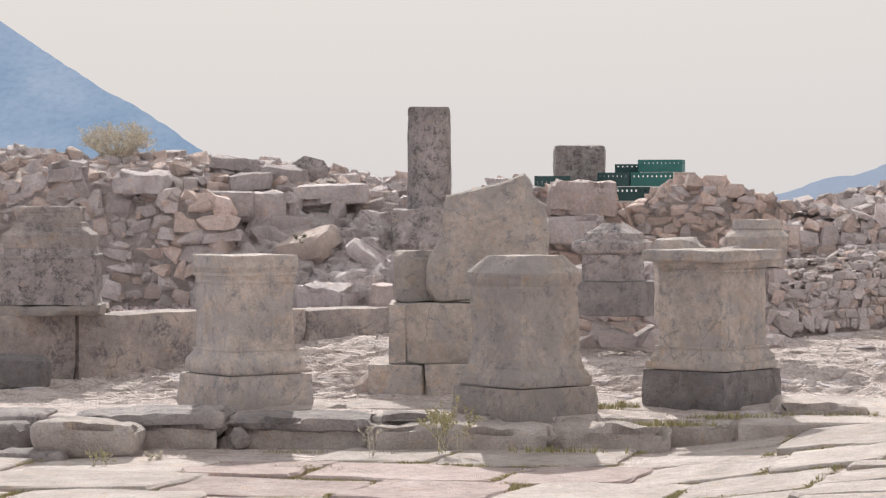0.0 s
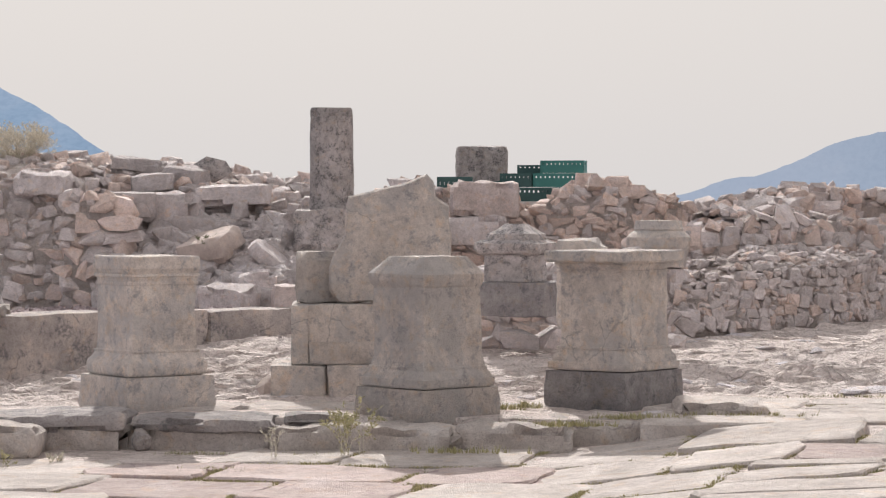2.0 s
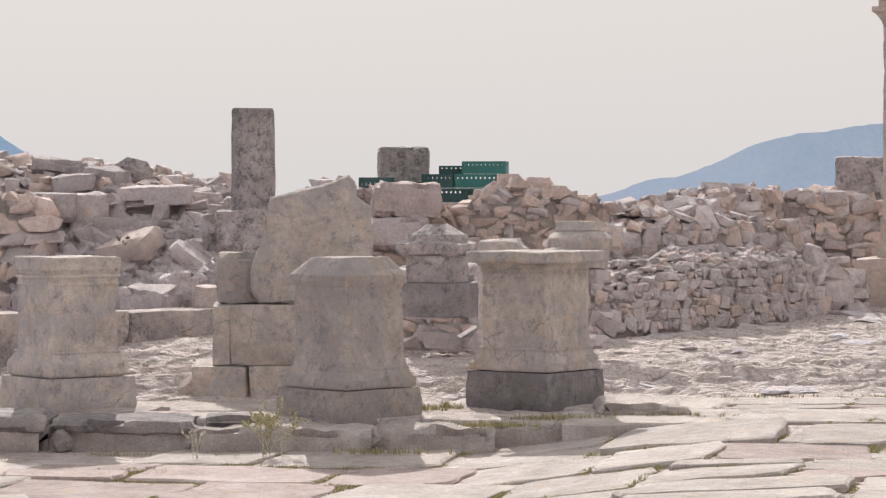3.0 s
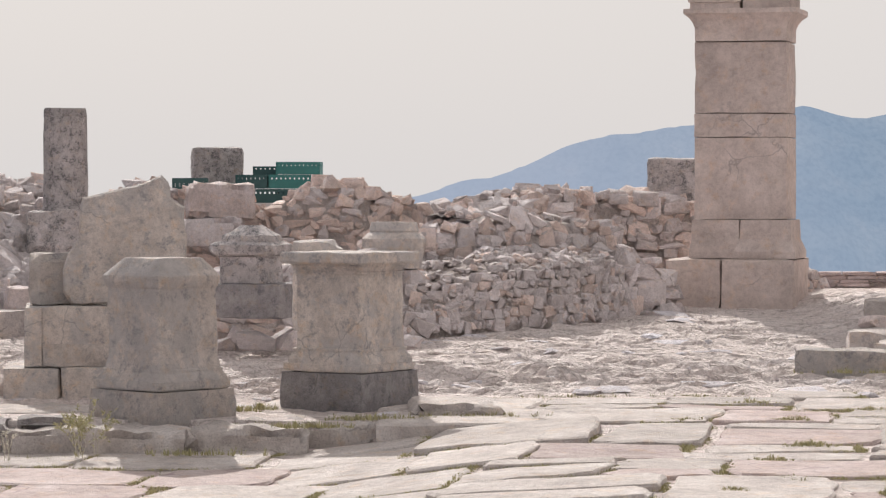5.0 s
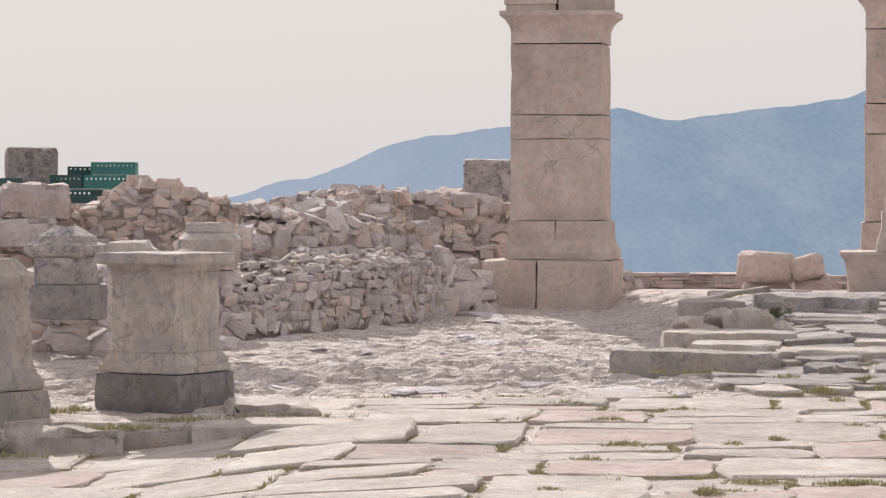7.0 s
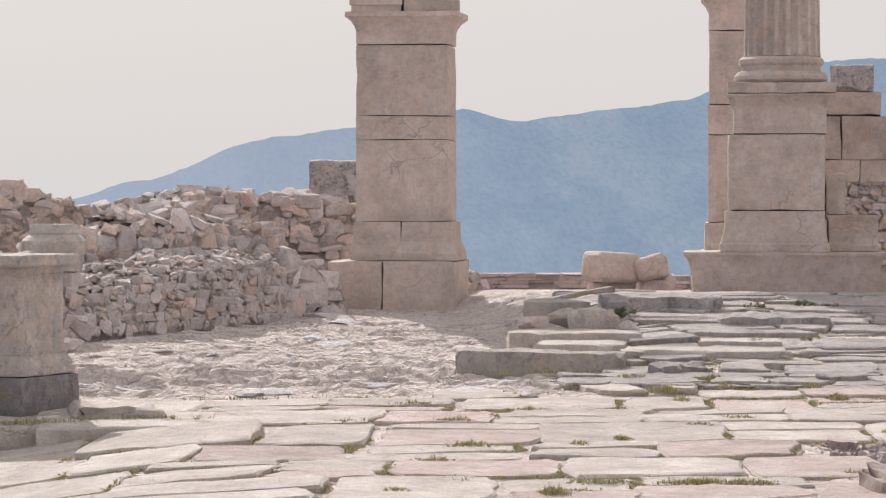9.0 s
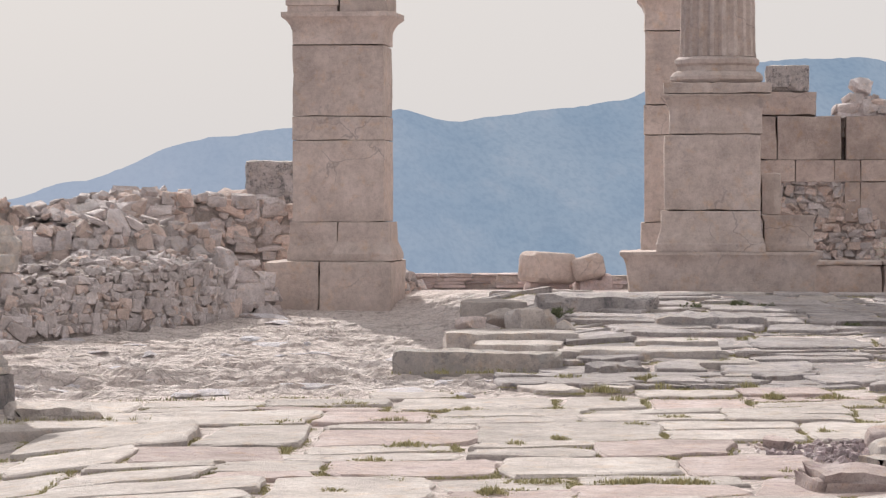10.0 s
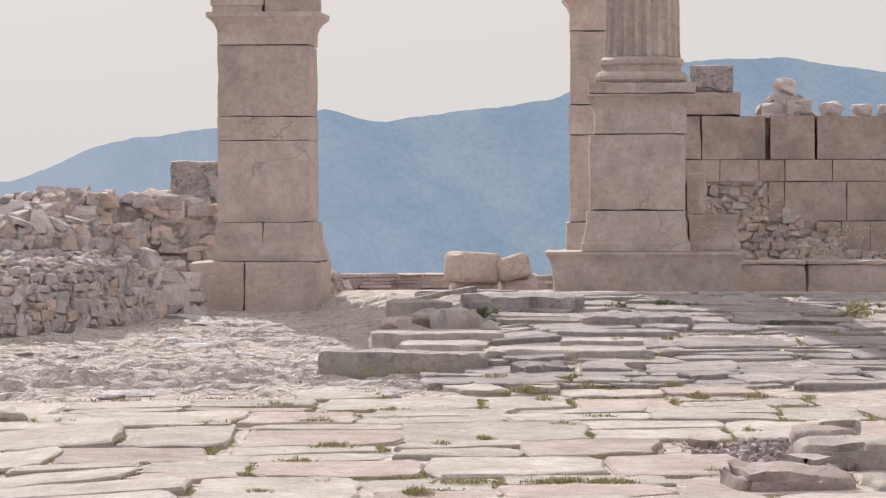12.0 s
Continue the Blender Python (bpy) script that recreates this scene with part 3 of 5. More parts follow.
slab = slab_outline_mesh("broken_slab", [(-0.50, 0.0), (-0.57, 0.11), (-0.57, 0.30), (-0.51, 0.46), (-0.43, 0.60), (-0.42, 0.73), (-0.39, 0.95), (-0.32, 0.965), (-0.11, 1.015),
                                         (0.16, 1.085), (0.31, 1.15), (0.365, 1.085), (0.39, 0.95), (0.51, 0.865), (0.52, 0.70), (0.53, 0.40), (0.53, 0.0)], 0.42, 3.0)
solo("broken_slab", slab, M_ALTAR, pose(-2.82, 25.2, 0.825, -2, 0, 7), "large broken pale marble slab standing on the pedestal", "stone slab")
solo("upright_block", block_mesh("upright_block", 0.42, 0.4, 0.46, 0.02, 4.4, 0.025, 0.08), M_ALTAR, pose(-3.47, 25.2, 0.825, 0, 0, 8), "speckled beige limestone block on the pedestal", "stone block")
solo("boulder", hull_mesh("boulder", 301, 30, (0.5, 0.5, 0.42), 0.2), M_MARBLE, pose(-3.85, 25.2, 0.02, 0, 0, 20), "rounded pale stone leaning against the pedestal", "boulder")

# ---------- low bench wall behind the altars ----------
BENCH_A, BENCH_B = (-7.06, 26.9), (-4.48, 30.4)     # front line of the bench wall as it runs back
bench = thing("bench_wall", *BENCH_A, 0.0, math.degrees(math.atan2(BENCH_B[1] - BENCH_A[1], BENCH_B[0] - BENCH_A[0])), "low grey limestone bench wall of long blocks", "wall", kind="structure")
for k, (a, b) in enumerate([(-2.6, -1.35), (-1.34, 0.0), (0.01, 1.72), (1.73, 3.1), (3.11, 4.4), (4.41, 6.0)]):
    me = block_mesh("bench_block", b - a - 0.006, 0.6, 0.80, 0.010, 10 + k, 0.02, 0.09)
    x_, y_ = BENCH_A[0] + (a + b) / 2 * 0.593, BENCH_A[1] + (a + b) / 2 * 0.805
    part("bench_block", me, M_BENCH, bench, pose((a + b) / 2, 0.3 + 0.02 * (k % 2), -0.12 - fall(x_, y_) + fall(*BENCH_A) + (0.01 if k == 1 else 0)))

old = thing("moulded_pedestal", -7.28, 26.75, 0.675, 8, "dark stained limestone pedestal with stepped moulded top", "pedestal")
part("base", block_mesh("base", 1.06, 0.8, 0.12, 0.02, 20), M_ALTAR, old)
part("shaft", moulded_mesh("shaft", [(0.47, 0.115), (0.455, 0.16), (0.455, 0.55), (0.47, 0.565), (0.47, 0.59), (0.44, 0.60), (0.43, 0.66)], 0.8, 0.02, 21, 0.03), M_LICHEN, old)
part("cornice", moulded_mesh("cornice", [(0.425, 0.655), (0.43, 0.78), (0.415, 0.80), (0.36, 0.83), (0.335, 0.86), (0.335, 0.90), (0.31, 0.91), (0.305, 1.0), (0.315, 1.005), (0.315, 1.04), (0.30, 1.055)], 0.8, 0.014, 22, 0.02), M_BENCH, old)


# ---------- rubble walls ----------
def rubble_wall(name, path, top, foot, thick, size, seed, label, ochre=0.15, keep=300, heap=0.0, fill=0.05, jumble=0.3, rise=0.0, spread=0.35, flat=0.7):
    """A rubble wall along path (front line, left to right): rough courses of single stones before a mortar core.

    heap: how far the face leans back; rise: how far the top climbs from front to back; spread: range of stone sizes.
    """
    rnd = random.Random(seed)
    lens = [math.dist(a, b) for a, b in zip(path, path[1:])]
    total = sum(lens)

    def along(s):
        for (a, b), ln in zip(zip(path, path[1:]), lens):
            if s <= ln or b == path[-1]:
                d = Vector((b[0] - a[0], b[1] - a[1])) / ln
                return Vector(a) + d * s, d
            s -= ln

    def at(s, f):
        """Point of the ideal surface: f 0 to 1 up the face, 1 to 2 back across the top; with the wall's direction."""
        p, d = along(max(0.0, min(total, s)))
        lo, hi = foot(p.x), top(p.x) - rise
        g = min(f, 1.0)
        off = heap * g ** 1.2 + (thick - heap) * max(0.0, f - 1)
        q = p + Vector((-d.y, d.x)) * off
        return Vector((q.x, q.y, level(p.x, p.y, lo + (hi - lo) * g + rise * max(0.0, f - 1) ** 0.7))), d

    holder = thing(name, 0, 0, 0, 0, label, "rubble wall", kind="structure")
    high = max(top(along(total * k / 12)[0].x) - foot(along(total * k / 12)[0].x) for k in range(13)) - rise
    # the core: earth and mortar, uneven, a little behind the stones
    step = 0.085
    n, mf, mt = max(4, round(total / step)), max(3, round(high / step)), max(3, round(thick / 0.13))
    fs_ = [-0.25] + [k / mf for k in range(mf + 1)] + [1 + (k + 1) / mt for k in range(mt)]
    verts, faces = [], []
    for k in range(n + 1):
        for f in fs_:
            p, d = at(total * k / n, max(f, 0.0))
            if f < 0:
                p.z -= 0.3
            w = noise.noise(p * 2.2 + Vector((seed, 0, 0))) * 0.5 + fbm(p * 7.0, 2) * 0.4
            inw = fill + size * 0.10 + w * size * 0.38
            if f <= 1:
                p += Vector((-d.y, d.x, 0)) * inw
            if f >= 1:
                p.z -= fill * 0.6 - w * size * 0.40 + size * 0.18
            verts.append(p)
        p, d = at(total * k / n, 2.0)
        verts.append(p - Vector((0, 0, 0.4 + high)))
    m_ = len(fs_) + 1
    for k in range(n):
        for e in range(m_ - 1):
            a = k * m_ + e
            faces.append((a, a + m_, a + m_ + 1, a + 1))
    faces += [tuple(range(m_ - 1, -1, -1)), tuple(n * m_ + e for e in range(m_))]
    core = mesh_of("core", verts, faces, True)
    core.set_sharp_from_angle(angle=radians(38))
    part("core", core, M_CORE, holder)
    stones = []

    def lay(s, f, w, h, dep, sink, jit):
        p, d = at(s, f)
        if f <= 1:
            p += Vector((-d.y, d.x, 0)) * (dep * 0.5 - sink)
        turn = math.degrees(math.atan2(d.y, d.x))
        stones.append((p.y, pose(p.x, p.y, p.z, rnd.gauss(-3, jit), rnd.gauss(0, jit), turn + rnd.gauss(0, jit * 1.3)) @ Matrix.Diagonal((w, dep, h, 1))))

    # rough courses
    z = -0.3 * size
    while z < high:
        ch = size * flat * math.exp(rnd.gauss(0, 0.18))
        s = rnd.uniform(-0.5, 0) * size
        while s < total:
            w = size * min(1.9, math.exp(rnd.gauss(0.10, spread)))
            p, _ = along(max(0.0, min(total, s + w / 2)))
            tall = max(0.05, top(p.x) - rise - foot(p.x))
            f = (z + ch * 0.5 + jumble * ch * rnd.uniform(-0.6, 0.6)) / tall
            if f < 1.02 and rnd.random() > 0.12 * jumble:
                h = min(ch * math.exp(rnd.gauss(0.08, 0.16 + 0.3 * jumble)), w * 1.3)
                lay(s + w / 2, max(0.0, f), w * 1.12, h * 1.15, size * rnd.uniform(0.8, 1.2), size * rnd.uniform(0.0, 0.26), 5 + 11 * jumble)
            s += w * 0.95
        z += ch * 0.94
    # small stones packed into the joints
    for _ in range(int(total * high / (size * size) * (0.5 + jumble))):
        w = size * rnd.uniform(0.22, 0.6)
        lay(rnd.uniform(0, total), rnd.uniform(0.02, 1), w * 1.3, w * 0.9, w, w * rnd.uniform(0.1, 0.4), 22)
    # stones lying across the top
    for _ in range(int(total * (thick - heap) / (size * size) * 1.1)):
        w = size * min(1.35, math.exp(rnd.gauss(-0.3, spread + 0.1)))
        g = rnd.random()
        s = rnd.uniform(0, total)
        p, d = at(s, 1.0 + g)
        p.z += w * rnd.uniform(-0.25, 0.06)
        stones.append((p.y, pose(p.x, p.y, p.z, rnd.gauss(0, 14), rnd.gauss(0, 14), rnd.uniform(0, 360)) @ Matrix.Diagonal((w * 1.25, w, w * rnd.uniform(0.45, 0.85), 1))))
    stones.sort(key=lambda t: t[0])
    rest = {False: ([], []), True: ([], [])}
    for k, (_, m) in enumerate(stones):
        rusty = rnd.random() < ochre
        me = (STONES_OCHRE if rusty else STONES)[rnd.randrange(len(STONES))]
        if k < keep:
            part("rubble_stone", me, None, holder, m)
        else:
            rv, rf = rest[rusty]
            b = len(rv)
            rv += [m @ v.co for v in me.vertices]
            rf += [tuple(b + i for i in pl.vertices) for pl in me.polygons]
    for rusty, (rv, rf) in rest.items():
        if rf:
            tagged(part("rubble_fill", mesh_of("rubble_fill", rv, rf), M_RUST_FILL if rusty else M_RUBBLE_FILL, holder), kind="stuff")
    return holder


def wavy(table, amp, seed):
    return lambda x: lerp_table(table, x) + amp * noise.noise(Vector((x * 1.1, seed, 0))) + 0.6 * amp * noise.noise(Vector((x * 3.3, seed, 2)))


rubble_wall("rubble_wall_west", [(-13, 33.3), (-9, 32.8), (-4.4, 33.0)], wavy([(-13, 2.68), (-9.7, 2.52), (-8.3, 2.50), (-7.3, 2.46), (-6.4, 2.38), (-5.4, 2.2), (-4.4, 2.15)], 0.08, 1),
            lambda x: 0.62, 3.0, 0.20, 11, "collapsed beige rubble wall of field stones and mortar", 0.25, 300, 0.65, 0.008, 0.5, 0.36, 0.48, 0.72)
rubble_wall("rubble_wall_north", [(-4.4, 37.0), (-2.8, 36.6), (-1.2, 36.2), (-0.1, 36.9)], wavy([(-4.4, 2.2), (-2.95, 2.1), (-2.6, 1.86), (-2.25, 1.86), (-2.05, 2.12), (-1.6, 2.2), (-0.9, 2.2), (-0.1, 1.98)], 0.04, 2),
            lambda x: 0.9, 1.2, 0.20, 12, "ochre rubble wall of roughly coursed field stones", 0.75, 260, 0.15, 0.012, 0.3, 0.05, 0.4)
rubble_wall("rubble_wall_back", [(-0.4, 38.2), (1.2, 37.6), (2.2, 38.3), (3.6, 38.6)], wavy([(-0.4, 1.95), (0.3, 2.12), (1.0, 2.05), (1.7, 2.2), (2.5, 2.15), (3.6, 2.05)], 0.07, 3),
            lambda x: 0.9, 1.4, 0.215, 13, "tumbled beige rubble wall behind the square", 0.35, 280, 0.2, 0.015, 0.25, 0.1, 0.42, 0.62)
rubble_wall("rubble_wall_low", [(-1.0, 31.7), (0.22, 32.2), (1.43, 33.2), (2.35, 34.6)], wavy([(-1.0, 0.86), (-0.4, 0.98), (0.22, 1.1), (1.43, 1.32), (2.5, 1.40)], 0.04, 4),
            lambda x: 0.42 + 0.05 * x, 1.3, 0.125, 14, "low pale rubble wall of small stacked stones", 0.15, 300, 0.22, 0.03, 0.25, 0.16, 0.36, 0.85)
rubble_wall("rubble_wall_cross", [(-0.9, 34.0), (0.6, 34.2), (2.4, 35.6)], wavy([(-0.9, 1.45), (0.2, 1.7), (1.0, 1.85), (2.4, 1.75)], 0.08, 5),
            lambda x: 0.7, 1.3, 0.20, 15, "broken beige rubble wall with large capping stones", 0.35, 240, 0.35, 0.012, 0.35, 0.1, 0.42, 0.66)

# ---------- tall pier ----------
def course(parent, name, z, h, spans, depth, seed, mat, y=0.0, wear=0.006, gap=0.003):
    """One course of squared blocks: spans of (x0, x1)."""
    for k, (a, b) in enumerate(spans):
        part(name, block_mesh(name, b - a - gap, depth, h - gap, wear, seed + k * 1.3, 0.008, 0.13, chip=0.8), mat, parent, pose((a + b) / 2, y, z))


pier = thing("stone_pier", 3.93, 36.72, 0.68, -15, "tall beige pier of dressed limestone blocks with moulded cap", "pier")
course(pier, "foot_block", -0.12, 0.69, [(-0.93, -0.20), (-0.20, 0.73)], 1.45, 30, M_ASHLAR, wear=0.012)
part("base_block", moulded_mesh("base_block", [(0.345, 0.574), (0.345, 0.66), (0.325, 0.76), (0.315, 0.82), (0.31, 1.07)], 1.45, 0.006, 32, 0.012), M_ASHLAR, pier, pose(-0.32, 0, 0))
part("base_block", moulded_mesh("base_block", [(0.40, 0.574), (0.40, 0.66), (0.36, 0.76), (0.335, 0.82), (0.325, 1.07)], 1.35, 0.006, 33, 0.012), M_ASHLAR, pier, pose(0.328, 0, 0))
course(pier, "shaft_block", 1.075, 1.055, [(-0.60, 0.60)], 0.86, 34, M_ASHLAR)
course(pier, "shaft_block", 2.13, 0.31, [(-0.605, 0.60)], 0.86, 35, M_ASHLAR)
course(pier, "shaft_block", 2.44, 0.92, [(-0.60, 0.595)], 0.86, 36, M_ASHLAR)
part("cap_moulding", moulded_mesh("cap_moulding", [(0.60, 3.365), (0.60, 3.54), (0.62, 3.60), (0.66, 3.66), (0.735, 3.72), (0.74, 3.78)], 0.76, 0.012, 37, 0.02), M_ASHLAR, pier)
part("upper_block", moulded_mesh("upper_block", [(0.33, 3.785), (0.33, 3.86), (0.35, 3.87), (0.35, 4.2)], 1.4, 0.008, 38, 0.012), M_ASHLAR, pier, pose(-0.33, 0, 0))
course(pier, "upper_block", 3.785, 0.42, [(0.03, 0.64)], 0.96, 39, M_ASHLAR)

# ---------- second pier behind the column monument ----------
pier2 = thing("stone_pier", 9.30, 40.1, 0.75, -13, "tall beige limestone pier standing behind the fluted column", "pier")
course(pier2, "foot_block", -0.4, 1.06, [(-0.72, 0.72)], 1.2, 50, M_ASHLAR)
course(pier2, "shaft_block", 0.66, 0.40, [(-0.66, 0.62)], 1.0, 51, M_ASHLAR)
course(pier2, "shaft_block", 1.06, 1.26, [(-0.61, 0.60)], 0.95, 52, M_ASHLAR)
course(pier2, "shaft_block", 2.32, 0.43, [(-0.62, 0.60)], 0.95, 53, M_ASHLAR)
course(pier2, "shaft_block", 2.75, 1.06, [(-0.60, 0.60)], 0.95, 54, M_ASHLAR)
part("cap_moulding", moulded_mesh("cap_moulding", [(0.61, 3.815), (0.61, 4.08), (0.65, 4.18), (0.72, 4.26), (0.73, 4.33)], 0.82, 0.012, 55, 0.02), M_ASHLAR, pier2)
course(pier2, "upper_block", 4.335, 0.9, [(-0.62, 0.62)], 0.95, 56, M_ASHLAR)

# ---------- column monument ----------
mon = thing("column_monument", 8.46, 34.85, 0.86, -13, "fluted column on a tall moulded marble pedestal", "monument")
part("plinth", moulded_mesh("plinth", [(1.16, -0.25), (1.16, 0.12), (1.18, 0.34), (1.21, 0.42), (1.26, 0.47), (1.26, 0.505)], 0.55, 0.012, 60, 0.02, 16), M_MARBLE, mon, pose(0.06, 0, 0))
part("pedestal_base", moulded_mesh("pedestal_base", [(0.68, 0.51), (0.68, 0.60), (0.66, 0.62), (0.66, 0.66), (0.645, 0.70), (0.62, 0.80), (0.615, 1.015)], 0.9, 0.008, 61, 0.015), M_MARBLE, mon, pose(-0.07, 0, 0))
part("pedestal_die", block_mesh("pedestal_die", 1.20, 1.05, 0.95, 0.010, 62, 0.015, 0.08), M_MARBLE, mon, pose(-0.05, 0, 1.02))
part("pedestal_cap", moulded_mesh("pedestal_cap", [(0.575, 1.98), (0.58, 2.28), (0.60, 2.34), (0.66, 2.42), (0.69, 2.45), (0.69, 2.47)], 0.9, 0.008, 63, 0.015), M_MARBLE, mon, pose(-0.01, 0, 0))
part("top_slab", block_mesh("top_slab", 0.62, 1.25, 0.14, 0.018, 64, 0.02, 0.07), M_MARBLE, mon, pose(-0.35, 0, 2.475))
part("top_slab", block_mesh("top_slab", 0.76, 1.25, 0.14, 0.012, 64.7, 0.02, 0.07), M_MARBLE, mon, pose(0.30, 0, 2.475))
part("column_base", moulded_mesh("column_base", [(0.55, 2.62), (0.585, 2.66), (0.585, 2.70), (0.55, 2.75), (0.50, 2.77), (0.495, 2.83), (0.53, 2.86), (0.535, 2.91), (0.49, 2.945)], 1, 0.014, 65, 0.02, 12, True), M_MARBLE, mon, pose(0.01, 0, 0))
part("fluted_shaft", moulded_mesh("fluted_shaft", [(0.485, 2.95), (0.478, 3.0), (0.470, 3.3), (0.44, 6.8)], 1, 0.008, 66, 0.02, 60, True, 20), M_MARBLE, mon, pose(0.02, 0, 0))
part("side_base", moulded_mesh("side_base", [(0.33, 0.51), (0.33, 0.58), (0.31, 0.62), (0.31, 0.88), (0.335, 0.93), (0.335, 0.96)], 0.9, 0.012, 67, 0.02), M_MARBLE, mon, pose(0.91, 0.10, 0))
part("side_post", block_mesh("side_post", 0.24, 0.5, 0.52, 0.02, 68, 0.02, 0.07), M_MARBLE, mon, pose(0.69, 0.15, 0.965))

# ---------- bench and ashlar wall beyond the monument ----------
bench2 = thing("stone_bench", 9.72, 36.0, 0.86, -9, "long low limestone bench of heavy blocks", "bench", kind="structure")
for k, (a, b) in enumerate([(0.0, 1.18), (1.19, 2.9), (2.91, 4.6)]):
    part("bench_block", block_mesh("bench_block", b - a, 0.6, 0.44, 0.012, 70 + k, 0.02, 0.1), M_MARBLE, bench2, pose((a + b) / 2, 0, -0.1))
    part("seat_slab", block_mesh("seat_slab", b - a, 0.66, 0.055, 0.006, 75 + k, 0.01, 0.1), M_MARBLE, bench2, pose((a + b) / 2, 0, 0.335))

wall_e = thing("ashlar_wall", 10.0, 39.2, 1.23, -11, "ruined wall of large pale limestone ashlar blocks", "wall", kind="structure")
course(wall_e, "ashlar_block", -0.45, 1.03, [(1.72, 2.35), (2.35, 2.75), (2.75, 4.2), (4.2, 6.0)], 0.7, 80, M_WALL_ASHLAR, wear=0.007)
course(wall_e, "ashlar_block", 0.58, 0.56, [(1.32, 1.54), (1.54, 2.42), (2.42, 3.4), (3.4, 4.6), (4.6, 6.0)], 0.7, 84, M_WALL_ASHLAR, wear=0.006)
course(wall_e, "ashlar_block", 1.14, 0.31, [(0.0, 0.63), (0.63, 1.18), (1.18, 1.55), (1.55, 2.22), (2.22, 3.3), (3.3, 4.5), (4.5, 6.0)], 0.7, 90, M_WALL_ASHLAR, wear=0.005)
course(wall_e, "ashlar_block", 1.45, 0.62, [(0.0, 0.37), (0.375, 1.27), (1.34, 1.97), (2.0, 3.3), (3.3, 4.6), (4.6, 6.0)], 0.7, 97, M_WALL_ASHLAR, wear=0.007)
course(wall_e, "ashlar_block", 2.07, 0.34, [(0.15, 0.93)], 0.65, 104, M_WALL_ASHLAR, wear=0.02)
part("wall_core", block_mesh("wall_core", 6.0, 0.3, 2.5, 0.02, 106, 0.03, 0.3), M_CORE, wall_e, pose(3.0, 0.12, -0.46))
solo("stone_cube", block_mesh("stone_cube", 0.60, 0.5, 0.38, 0.02, 114, 0.03, 0.07), M_LICHEN, pose(10.52, 39.1, 3.64, 0, 0, -10), "dark lichen-covered block on top of the ashlar wall", "stone block")
rubble_wall("rubble_fill_east", [(10.1, 38.9), (10.9, 38.7), (12.0, 38.35), (15.6, 37.7)], wavy([(10.1, 2.38), (11.22, 2.38), (11.36, 1.92), (11.9, 1.75), (12.6, 1.35), (15.6, 1.3)], 0.03, 6),
            lambda x: 0.8, 0.4, 0.15, 16, "dark rubble filling under the ashlar wall", 0.45, 260, 0.04)
rubble_wall("rubble_cap_east", [(11.15, 38.75), (11.9, 38.6)], wavy([(11.15, 3.42), (11.5, 3.75), (11.9, 3.35)], 0.05, 7),
            lambda x: 3.3, 0.4, 0.2, 17, "small rubble remains on top of the ashlar wall", 0.1, 60, 0.02)
for k, (x, w) in enumerate([(11.55, 0.42), (12.2, 0.40), (12.62, 0.36), (13.0, 0.38), (13.4, 0.4)]):
    solo("capping_stone", hull_mesh("capping_stone", 400 + k, 26, (w, 0.34, 0.26 + 0.02 * (k % 2)), 0.3), M_RUBBLE,
         pose(x, 39.2 - 0.2 * (x - 10), 3.39 if k else 3.74), "rounded pale stone lying on top of the ashlar wall", "stone")

# ---------- column drum, blocks on the walls ----------
col = thing("column_drum", -4.42, 33.1, 1.80, 20, "short grey lichen-stained column drum standing on a block", "column")
part("drum", moulded_mesh("drum", [(0.275, 0), (0.265, 0.05), (0.258, 0.6), (0.252, 1.1)], 1, 0.010, 110, 0.02, 12, True), M_LICHEN, col)
part("top_rim", moulded_mesh("top_rim", [(0.252, 1.095), (0.25, 1.17), (0.235, 1.2)], 1, 0.012, 110.5, 0.02, 12, True), M_LICHEN, col)
solo("carved_block", block_mesh("carved_block", 0.66, 0.6, 0.50, 0.05, 111, 0.05, 0.08), M_LICHEN, pose(-4.50, 32.9, 1.31, 0, 0, 5), "rough stained limestone block under the column drum", "stone block")
solo("stone_cube", block_mesh("stone_cube", 0.70, 0.6, 0.84, 0.025, 112, 0.04, 0.07), M_LICHEN, pose(-3.2, 40.0, 1.97, 0, 0, 8), "grey lichen-covered squared block on the wall top", "stone block")
solo("stone_cube", block_mesh("stone_cube", 0.74, 0.6, 0.69, 0.02, 113, 0.03, 0.07), M_LICHEN, pose(3.27, 40.0, 1.97, 0, 0, -6), "dark grey lichen-covered squared block on the wall top", "stone block")


# ---------- fallen blocks on and before the west wall ----------
def fallen(x, y, z, w, h, d, rot, mat, seed, label, rough=0.03):
    return solo("fallen_block", block_mesh("fallen_block", w, d, h, rough, seed, 0.035, 0.07, chip=1.2), mat, pose(x, y, z, *rot), label, "stone block", "fallen blocks")


fallen(-6.83, 33.18, 1.66, 0.62, 0.36, 0.6, (0, 0, 6), M_RUBBLE, 201, "pale squared limestone block lodged in the wall", 0.012)
fallen(-6.29, 33.28, 1.64, 0.54, 0.36, 0.5, (4, 3, -8), M_RUBBLE, 202, "rounded pale block lodged in the wall", 0.06)
fallen(-6.66, 33.68, 1.98, 0.50, 0.26, 0.5, (0, -6, 12), M_RUBBLE, 203, "rough beige block on the wall top", 0.05)
fallen(-6.36, 34.08, 2.02, 0.44, 0.32, 0.5, (3, 8, -15), M_RUBBLE, 204, "rough beige block on the wall top", 0.05)
fallen(-7.0, 34.38, 2.24, 0.66, 0.22, 0.5, (0, 6, 5), M_RUBBLE, 205, "long pale block lying on the wall top", 0.03)
